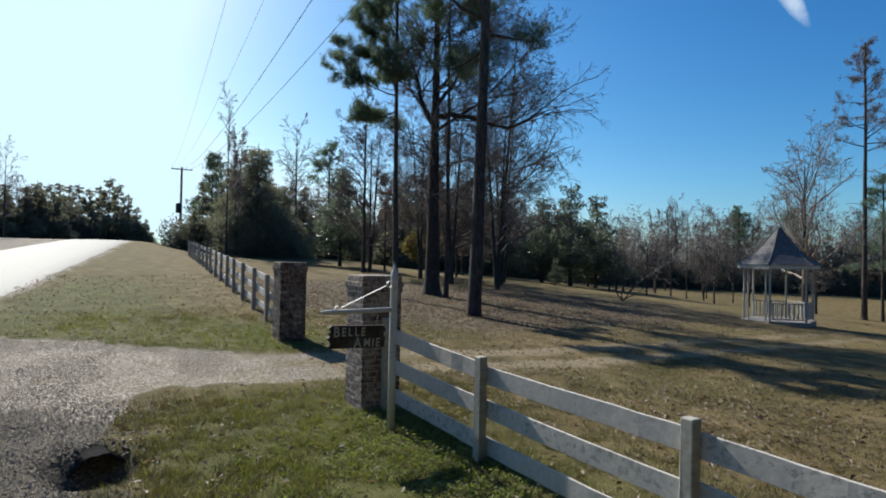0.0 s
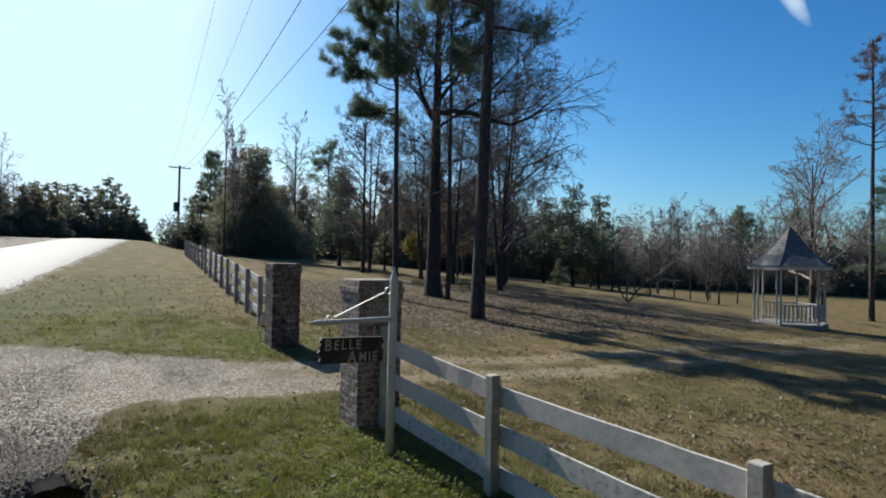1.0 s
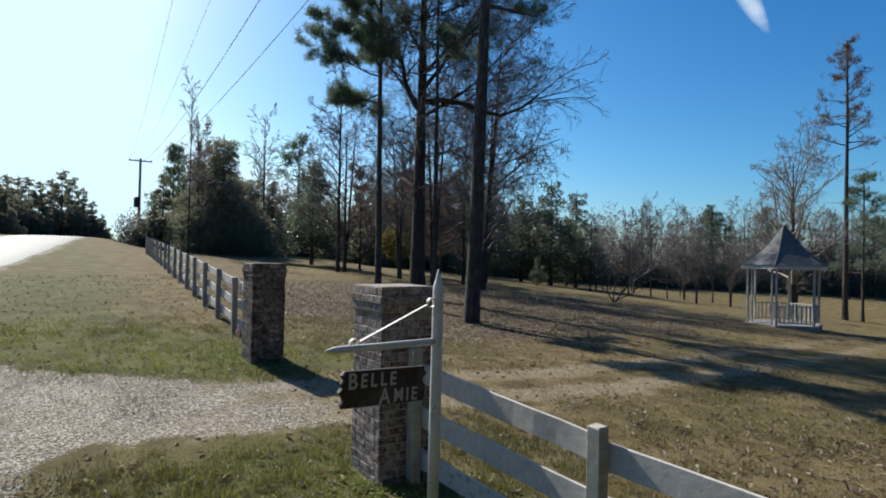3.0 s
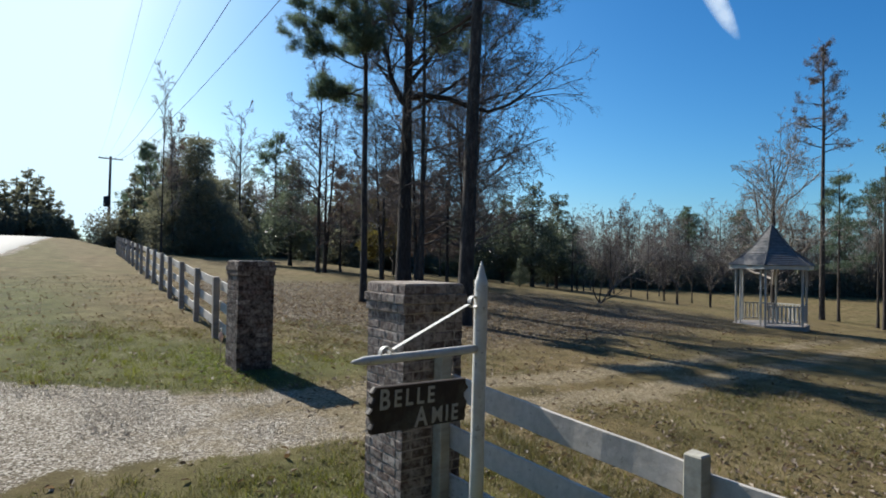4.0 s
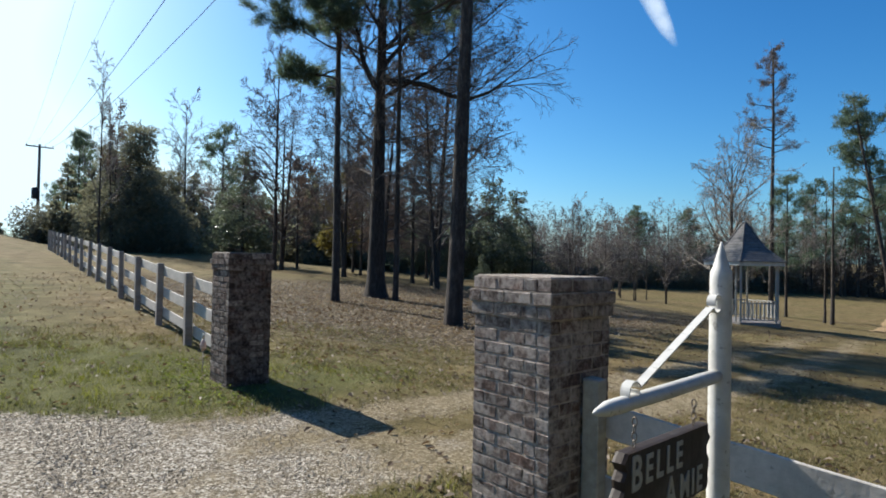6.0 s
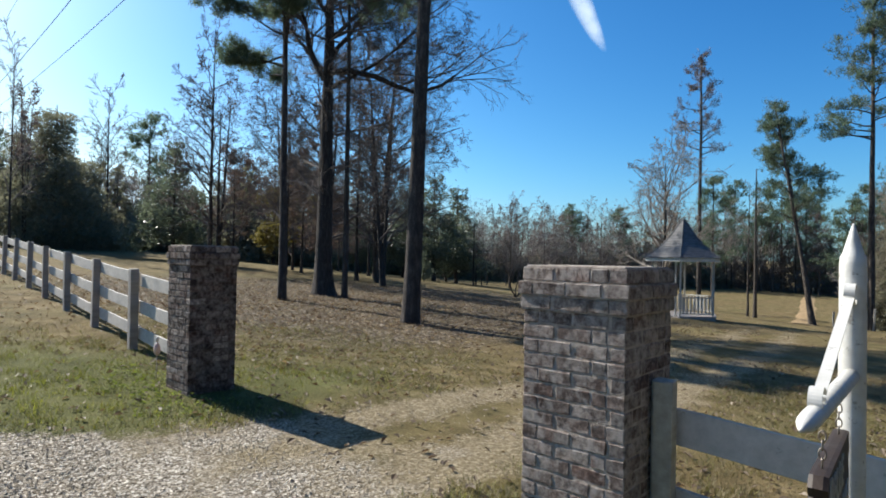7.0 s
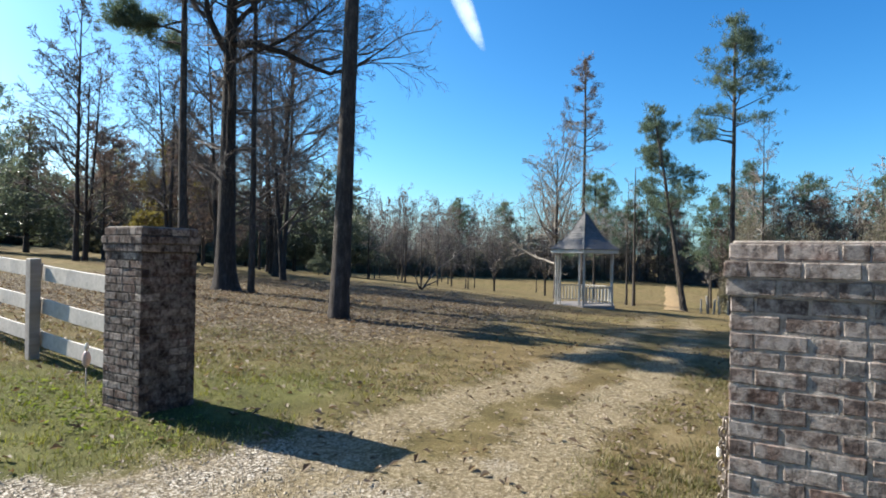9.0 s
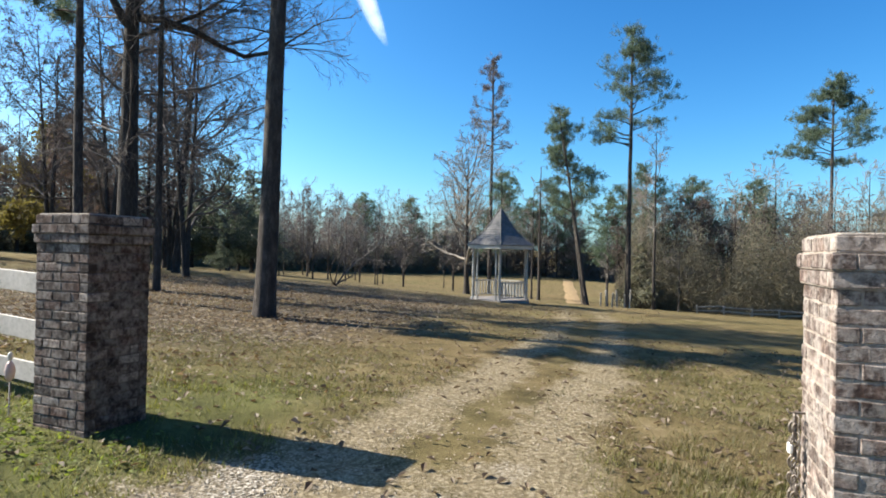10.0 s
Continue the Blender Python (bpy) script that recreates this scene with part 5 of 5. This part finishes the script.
# hedge side beyond the far fence
belt(11.0, 68.0, 42.9, 77.7, 20, 3, ["bush", "bush", "cedar"], 0.8, 1.05)
belt(13.5, 72.5, 47.0, 81.8, 30, 9, ["rust", "bare", "cedar", "pine", "bare"], 0.75, 1.15)
BIG_CEDAR = evergreen_data(87, 11.5, 0.2, 0.03, 3.3, 60000, 0.095, 110, 0.5)
set_tree("cedar_tree", "tall dense olive-green cedar behind the fence", 14.7, 62.5, BIG_CEDAR, OAK_BARK, TWIG, CEDAR, 1.05, 0, "fence cedars")
set_tree("cedar_tree", "dark green cedar close beside a taller one", 13.1, 66.0, BIG_CEDAR, OAK_BARK, TWIG, CEDAR, 0.86, 140, "fence cedars", 0.9)
set_tree("cedar_tree", "broad cedar with a rounded top behind the fence", 17.7, 65.4, BIG_CEDAR, OAK_BARK, TWIG, CEDAR, 0.72, 230, "fence cedars", 1.2)
plant("bare", 11.0, 59.1, 1.28, 0.6)
plant("rust", 12.5, 62.0, 1.2, 0.7)
plant("bare", 20.6, 68.5, 1.3)
plant("pine", 13.2, 81.7, 0.95, 0.7)
plant("pine", 14.8, 87.8, 1.0, 0.8)
# far side of the lawn
belt(47.0, 77.8, 91.5, 70.8, 34, 12, ["bush", "rust", "cedar", "bare", "bare"], 0.8, 1.1)
belt(87.4, 72.6, 108.9, 35.4, 46, 14, ["bare", "bare", "rust", "rust", "cedar", "pine"], 0.85, 1.3)
belt(110.8, 37.5, 117.8, 19.7, 16, 12, ["bare", "pine", "rust", "cedar"], 1.0, 1.35)
# woods to the right of the track
belt(61.3, 12.3, 64.0, -34.0, 40, 6, ["rust", "rust", "bare", "bare", "bare"], 0.6, 0.95)
plant("cedar", 59.5, 9.7, 0.75, 0.9)
belt(65.2, 11.0, 70.0, -36.0, 64, 14, ["bare", "rust", "bare", "bare", "rust"], 0.85, 1.15)
for x, y, s in ((67.3, 9.6, 1.0), (70.6, 4.7, 0.95), (69.9, -1.4, 1.05), (72.2, 12.3, 0.9)):
    plant("pine", x, y, s)
belt(68.5, 5.1, 73.0, -40.0, 30, 8, ["bare", "rust", "bare", "rust"], 1.0, 1.3)
plant("pine", 71.1, 13.8, 0.8)
# thickets between the lawn hardwoods and the far side
belt(30.8, 59.4, 64.0, 66.9, 30, 8, ["bush", "cedar", "rust", "rust", "bare"], 0.9, 1.2)
# left of the road
belt(-75.0, 72.0, -19.9, 85.9, 34, 6, ["cedar", "cedar", "rust", "cedar", "bush"], 0.8, 1.0)
belt(-21.9, 85.9, -4.1, 97.1, 44, 6, ["cedar", "cedar", "rust", "bush", "cedar"], 0.68, 0.85)
plant("bare", -9.2, 83.8, 0.9)
for k in range(12):
    plant("cedar", -8.0 + 1.4 * k, 108.0 + rnd.uniform(0, 5), (1.1, 1.1, 1.15, 1.1, 1.1, 1.05, 1.15, 1.25, 1.2, 1.0, 0.75, 0.5)[k], 1.1)
belt(18.2, 142.9, 14.1, 93.9, 16, 8, ["pine", "cedar", "bush"], 0.65, 0.9)
# behind the camera, unseen: woods added; the second belt blocks skylight on shaded faces
belt(-60.0, 60.0, -60.0, -40.0, 12, 10, ["pine", "bare"], 0.8, 1.0)
belt(40.0, -10.0, -30.0, -10.0, 50, 9, ["pine", "cedar", "cedar", "cedar"], 1.3, 1.8)

# ---- small growth on the ground ----
def scatter(count, x0, x1, y0, y1, keep):
    """Random places in a rectangle, kept with the probability that keep(x, y) gives."""
    x, y = RNG.uniform(x0, x1, count), RNG.uniform(y0, y1, count)
    ok = RNG.uniform(0, 1, count) < keep(x, y)
    return x[ok], y[ok]


def lawn_here(x, y):
    mouth = smooth(0.5, -0.3, x) * smooth(15, 13.6, y - 0.2 * x)
    inside = (x > 3.08) & (x < 3.75) & (y > 6.9) & (y < 7.55) | (x > 3.45) & (x < 4.13) & (y > 12.38) & (y < 13.05)
    return np.clip(1.25 - 1.3 * drive_mask(x, y) - mouth, 0, 1) * ~inside


def build_grass():
    def patch(x0, x1, y0, y1, soft, most):
        return lambda x, y: most * lawn_here(x, y) * smooth(x0, x0 + soft, x) * smooth(x1, x1 - soft, x) * smooth(y0, y0 + soft, y) * smooth(y1, y1 - soft, y)
    x1, y1 = scatter(330000, -0.6, 6.0, 1.0, 9.0, patch(-0.8, 6.0, 0.2, 9.3, 1.4, 1.0))
    x2, y2 = scatter(300000, -2.5, 10.5, 10.5, 19.0, patch(-2.5, 10.5, 9.5, 19.0, 2.5, 0.7))
    x3, y3 = scatter(190000, 4.0, 13.0, 1.0, 9.5, patch(3.0, 13.0, 0.0, 10.0, 2.2, 0.7))
    x, y = np.concatenate([x1, x2, x3]), np.concatenate([y1, y2, y3])
    n = len(x)
    clump = np.array([0.5 + 0.9 * noise.noise((a * 2.6, b * 2.6, 9.0)) + 0.6 * noise.noise((a * 8.0, b * 8.0, 4.0)) for a, b in zip(x, y)])
    ok = RNG.uniform(0, 1, n) < np.clip(clump + 0.15, 0.08, 1)
    x, y, clump = x[ok], y[ok], clump[ok]
    n = len(x)
    z = ground_z(x, y) - 0.01
    th, tilt = RNG.uniform(0, 2 * math.pi, n), RNG.uniform(0.5, 1.45, n)
    L = RNG.uniform(0.022, 0.075, n) * (0.4 + 1.1 * np.clip(clump, 0, 1.2))
    w = RNG.uniform(0.0022, 0.005, n)
    p = np.stack([x, y, z], -1)
    s = np.stack([-np.sin(th), np.cos(th), 0 * th], -1) * w[:, None]
    up = np.stack([np.cos(th) * np.sin(tilt), np.sin(th) * np.sin(tilt), np.cos(tilt) + 0.15], -1) * L[:, None]
    up[:, 2] += 0.012
    blades = np.stack([p - s, p + s, p + up], 1)
    fresh = RNG.uniform(0, 1, n) < np.clip(0.95 * lush_at(x, y) * np.clip(0.25 + 1.1 * clump, 0.2, 1.1), 0, 0.85)
    ob = part("grass", mesh_tris("grass", blades[~fresh]), GRASS)
    tagged(ob, "short dormant grass blades, green and straw coloured", "grass", kind="stuff")
    ob = part("green_grass", mesh_tris("green_grass", blades[fresh]), GREEN_GRASS)
    tagged(ob, "short fresh yellow-green grass blades among the dormant ones", "grass", kind="stuff")


def build_leaves():
    parts_xy = [scatter(36000, 5.0, 24.0, 11.0, 33.0, lambda x, y: lawn_here(x, y) * (0.2 + 0.8 * np.exp(-(((x - 12.5) / 6.5) ** 2 + ((y - 21) / 6.5) ** 2)))),
                scatter(7500, 4.0, 15.0, 1.0, 9.0, lambda x, y: lawn_here(x, y) * (0.25 + 0.75 * np.exp(-(((x - 8.5) / 2.2) ** 2 + ((y - 5.0) / 2.0) ** 2)))),
                scatter(2600, -1.0, 4.0, 1.5, 9.0, lambda x, y: 0.25 * lawn_here(x, y)),
                scatter(6500, -3.0, 7.0, 11.0, 30.0, lambda x, y: 0.55 * lawn_here(x, y)),
                scatter(1300, 3.5, 15.0, 8.2, 11.3, lambda x, y: 0.5 + 0 * x),
                scatter(4600, 18.0, 36.0, 8.0, 30.0, lambda x, y: 0.5 + 0 * x)]
    x, y = (np.concatenate(v) for v in zip(*parts_xy))
    n = len(x)
    z = ground_z(x, y) + RNG.uniform(0.012, 0.04, n)
    c = np.stack([x, y, z], -1)
    th = RNG.uniform(0, 2 * math.pi, n)
    a = np.stack([np.cos(th), np.sin(th), RNG.normal(0, 0.28, n)], -1)
    b = np.stack([-np.sin(th), np.cos(th), RNG.normal(0, 0.28, n)], -1)
    s = RNG.uniform(0.022, 0.055, n)[:, None]
    lift = np.array([0, 0, 1.0]) * RNG.uniform(0.1, 0.6, (n, 1)) * s
    p0, p1, p2, p3 = c - a * s, c + b * s * 0.5 + lift, c + a * s, c - b * s * 0.5 + lift
    ob = part("fallen_leaves", mesh_tris("fallen_leaves", np.concatenate([np.stack([p0, p1, p2], 1), np.stack([p0, p2, p3], 1)])), DEAD_LEAF)
    tagged(ob, "curled dry brown and pale leaves scattered on the lawn", "leaves", kind="stuff")


def build_weeds():
    def here(x, y):
        return lawn_here(x, y) * (0.75 * np.exp(-((x - 3.15 + 0.03 * (y - 5)) / 0.32) ** 2) * smooth(7.4, 6.8, y) + 0.4 * np.exp(-(((x - 2.2) / 1.0) ** 2 + ((y - 5.0) / 1.4) ** 2)) * np.clip(0.5 + np.sin(5.1 * x + 2 * np.sin(3.7 * y)) * np.sin(4.3 * y + x), 0, 1)
                                  + 0.45 * np.exp(-(((x - 3.3) / 0.35) ** 2 + ((y - 13.0) / 1.2) ** 2)))
    x, y = scatter(30000, 0.5, 4.2, 2.0, 15.0, here)
    n = len(x)
    reps = 4
    c = np.stack([x, y, ground_z(x, y) + 0.03], -1).repeat(reps, 0) + RNG.normal(0, 1, (n * reps, 3)) * np.array([0.025, 0.025, 0.018])
    ob = part("weeds", mesh_tris("weeds", leaf_tris(RNG, c, 0.022, 0.65)), CLOVER)
    tagged(ob, "low green broad-leaved weeds along the fence foot", "weeds", kind="stuff")


def build_gravel():
    x, y = scatter(150000, -3.2, 9.0, 3.5, 14.5, lambda x, y: np.clip(np.maximum(drive_mask(x, y), 0.8 * smooth(0.2, -0.4, x) * smooth(14.4, 13.4, y)), 0, 1) * (0.6 - 0.47 * smooth(2, 5, x)))
    xc, yc = scatter(13000, -3.4, 1.2, 3.5, 10.5, lambda x, y: smooth(0.9, 0.1, x - 0.25 * (y - 7)) * smooth(9.2, 7.8, y) * 0.9)
    fine_count = len(x)
    x, y = np.concatenate([x, xc]), np.concatenate([y, yc])
    n = len(x)
    z = ground_z(x, y) + 0.004
    octa = np.array([(1, 0, 0), (0, 1, 0), (-1, 0, 0), (0, -1, 0), (0, 0, 0.7), (0, 0, -0.7)], float)
    tri = np.array([(0, 1, 4), (1, 2, 4), (2, 3, 4), (3, 0, 4)])
    s = (RNG.uniform(0.006, 0.013, n) * RNG.choice([0.8, 1, 1, 1.3], n) * np.where(np.arange(n) < fine_count, 1.0, 1.6))[:, None, None]
    th = RNG.uniform(0, 2 * math.pi, n)
    rot = np.zeros((n, 3, 3))
    rot[:, 0, 0], rot[:, 0, 1], rot[:, 1, 0], rot[:, 1, 1], rot[:, 2, 2] = np.cos(th), -np.sin(th), np.sin(th), np.cos(th), 1
    v = np.einsum("nij,nkj->nki", rot, octa[None] * RNG.uniform(0.7, 1.3, (n, 6, 3))) * s + np.stack([x, y, z], -1)[:, None]
    ob = part("gravel", mesh_tris("gravel", v[:, tri].reshape(-1, 3, 3)), STONE)
    tagged(ob, "pale loose gravel stones on the drive", "gravel", kind="stuff")


def build_brush():
    """Undergrowth that closes the foot of the woods."""
    def wall(name, label, x0, y0, x1, y1, n, deep, high, size, mat, low=1.0):
        u, v = RNG.uniform(0, 1, n), RNG.uniform(0, 1, n) ** 1.5 * deep
        ln = math.hypot(x1 - x0, y1 - y0)
        nx, ny = -(y1 - y0) / ln, (x1 - x0) / ln
        if nx * (x0 + x1) + ny * (y0 + y1) < 0:
            nx, ny = -nx, -ny
        x, y = x0 + (x1 - x0) * u + nx * v, y0 + (y1 - y0) * u + ny * v
        top = high * (low + (1 - low) * u) * (0.45 + 0.35 * np.sin(u * ln * 0.9) * np.sin(u * ln * 0.37 + 1) + 0.4 * RNG.uniform(0, 1, n) ** 2)
        z = ground_z(x, y) + top * RNG.uniform(0, 1, n) ** 1.2
        ob = part(name, mesh_tris(name, leaf_tris(RNG, np.stack([x, y, z], -1), size)), mat)
        tagged(ob, label, "undergrowth", kind="stuff")
    wall("undergrowth", "tangled brown-green undergrowth at the edge of the woods", 58.4, 12.1, 61.0, -38.0, 110000, 4, 4.6, 0.07, BRUSH)
    wall("twig_mass", "dense grey-brown crowns of the leafless woods", 59.4, 11.2, 62.0, -42.0, 230000, 7, 15.0, 0.085, OLIVE_TWIGS, 0.75)
    wall("undergrowth", "dark shaded undergrowth below the trees beyond the lawn", 7.4, 68.5, 47.0, 80.8, 42000, 5, 3.6, 0.16, DARK_BRUSH)
    wall("undergrowth", "dark undergrowth beyond the far lawn", 47.0, 80.8, 110.9, 35.5, 40000, 5, 5.0, 0.22, DARK_BRUSH)
    wall("twig_mass", "grey-brown crowns of leafless woods beyond the far lawn", 45.0, 83.8, 115.0, 35.7, 150000, 8, 12.5, 0.16, FAR_TWIGS)
    wall("twig_mass", "grey-brown crowns of leafless woods behind the dirt track", 114.8, 39.7, 120.1, 13.8, 26000, 8, 12.5, 0.24, FAR_TWIGS)
    wall("undergrowth", "brown-green thicket between the lawn trees and the far wood", 28.8, 59.5, 65.7, 67.1, 40000, 5, 5.2, 0.15, DARK_BRUSH)
    wall("twig_mass", "grey-brown crowns above the thicket", 14.5, 75.6, 65.9, 73.0, 90000, 6, 10.5, 0.14, FAR_TWIGS)
    wall("undergrowth", "dark undergrowth below the cedars across the road", -75.0, 79.0, 0.5, 103.2, 60000, 5, 8.5, 0.24, DARK_BRUSH)


build_grass()
build_leaves()
build_weeds()
build_gravel()
build_brush()


def build_far_fence():
    ob = thing("rail_fence", "low broken grey split-rail fence before the woods", "fence")
    rnd2 = random.Random(4)
    for k in range(9):
        x, y = 55.3 + 0.55 * k, 4.9 - 2.2 * k
        part("post", box(0.12, 0.12, 0.9, 0.01), PALE_WOOD, ob, m=pose(x, y, gz(x, y) - 0.15, rnd2.uniform(-5, 5), rnd2.uniform(-5, 5), 0))
        if k < 8:
            for h in (0.25, 0.6):
                xb, yb = x + 0.55, y - 2.2
                dz = gz(xb, yb) - gz(x, y)
                part("rail", box(2.4, 0.07, 0.1, 0.01), PALE_WOOD, ob, m=pose((x + xb) / 2, (y + yb) / 2, (gz(x, y) + gz(xb, yb)) / 2 + h, 0, rnd2.uniform(-4, 4), math.degrees(math.atan2(-2.2, 0.55))))


def build_old_posts():
    """A few weathered posts left of a fence between the pines."""
    rnd3 = random.Random(12)
    first = None
    for k in range(6):
        x, y = 53.0 + 0.1 * k, 12.9 - 0.5 * k + rnd3.uniform(-0.1, 0.1)
        m = pose(x, y, gz(x, y) - 0.2, rnd3.uniform(-4, 4), rnd3.uniform(-4, 4), rnd3.uniform(0, 90)) @ Matrix.Diagonal((1, 1, rnd3.uniform(0.8, 1.1), 1))
        if first is None:
            first = part("fence_post", box(0.13, 0.13, 1.7, 0.02), PALE_WOOD, m=m)
            tagged(first, "weathered silver-grey wooden post standing among the pines", "post", "old posts")
        else:
            ob = part("fence_post", first.data, PALE_WOOD, m=m)
            tagged(ob, "weathered silver-grey wooden post standing among the pines", "post", "old posts")


PALE_WOOD = make_wood("silvered_split_rails", (0.42, 0.39, 0.34), (0.24, 0.22, 0.19))
build_far_fence()
build_old_posts()


# ---- wisp of cloud ----
def build_cloud():
    m, nt, b = material("ice_cloud", 1.0)
    c = coords(nt)
    soft = noisy(nt, c, 0.012, 7, 0.7)
    edge = attribute(nt, "veil")
    a = ramp(nt, math_node(nt, "MULTIPLY", edge, math_node(nt, "ADD", soft, 0.35)), grey(0.22, 1.05))
    b.inputs["Base Color"].default_value = (0.9, 0.9, 0.9, 1)
    b.inputs["Emission Color"].default_value = (0.85, 0.92, 1.0, 1)
    b.inputs["Emission Strength"].default_value = 0.5
    nt.links.new(a, b.inputs["Alpha"])
    D = 2600.0

    def at(az, el):
        return Vector((math.sin(radians(az)) * math.cos(radians(el)), math.cos(radians(az)) * math.cos(radians(el)), math.sin(radians(el)))) * D
    verts, faces, dens = [], [], []
    n, k = 26, 10
    for i in range(n + 1):
        u = i / n
        az, el = 63.6 - 4.6 * u ** 0.9, 19.3 + 9.0 * u
        width = 0.3 + 1.55 * math.sin(math.pi * min(u * 0.55 + 0.03, 1)) ** 0.8
        for j in range(k + 1):
            v = 2 * j / k - 1
            verts.append(at(az + width * 0.62 * v, el + width * 0.45 * v))
            dens.append((1 - v * v) * min(1.0, 4 * u + 0.25))
    for i in range(n):
        for j in range(k):
            p = i * (k + 1) + j
            faces.append((p, p + 1, p + k + 2, p + k + 1))
    me = mesh_from("cloud", verts, faces)
    at_d = me.attributes.new("veil", "FLOAT", "POINT")
    at_d.data.foreach_set("value", np.array(dens, np.float32))
    ob = part("cloud", me, m)
    ob.visible_shadow = False
    tagged(ob, "small white wisp of ice cloud in a blue sky", "cloud", kind="structure")


build_cloud()

# ---- the bricks of both pillars ----
for me, owner, m in PIECES:
    part("brick", me, None, owner, m=m)
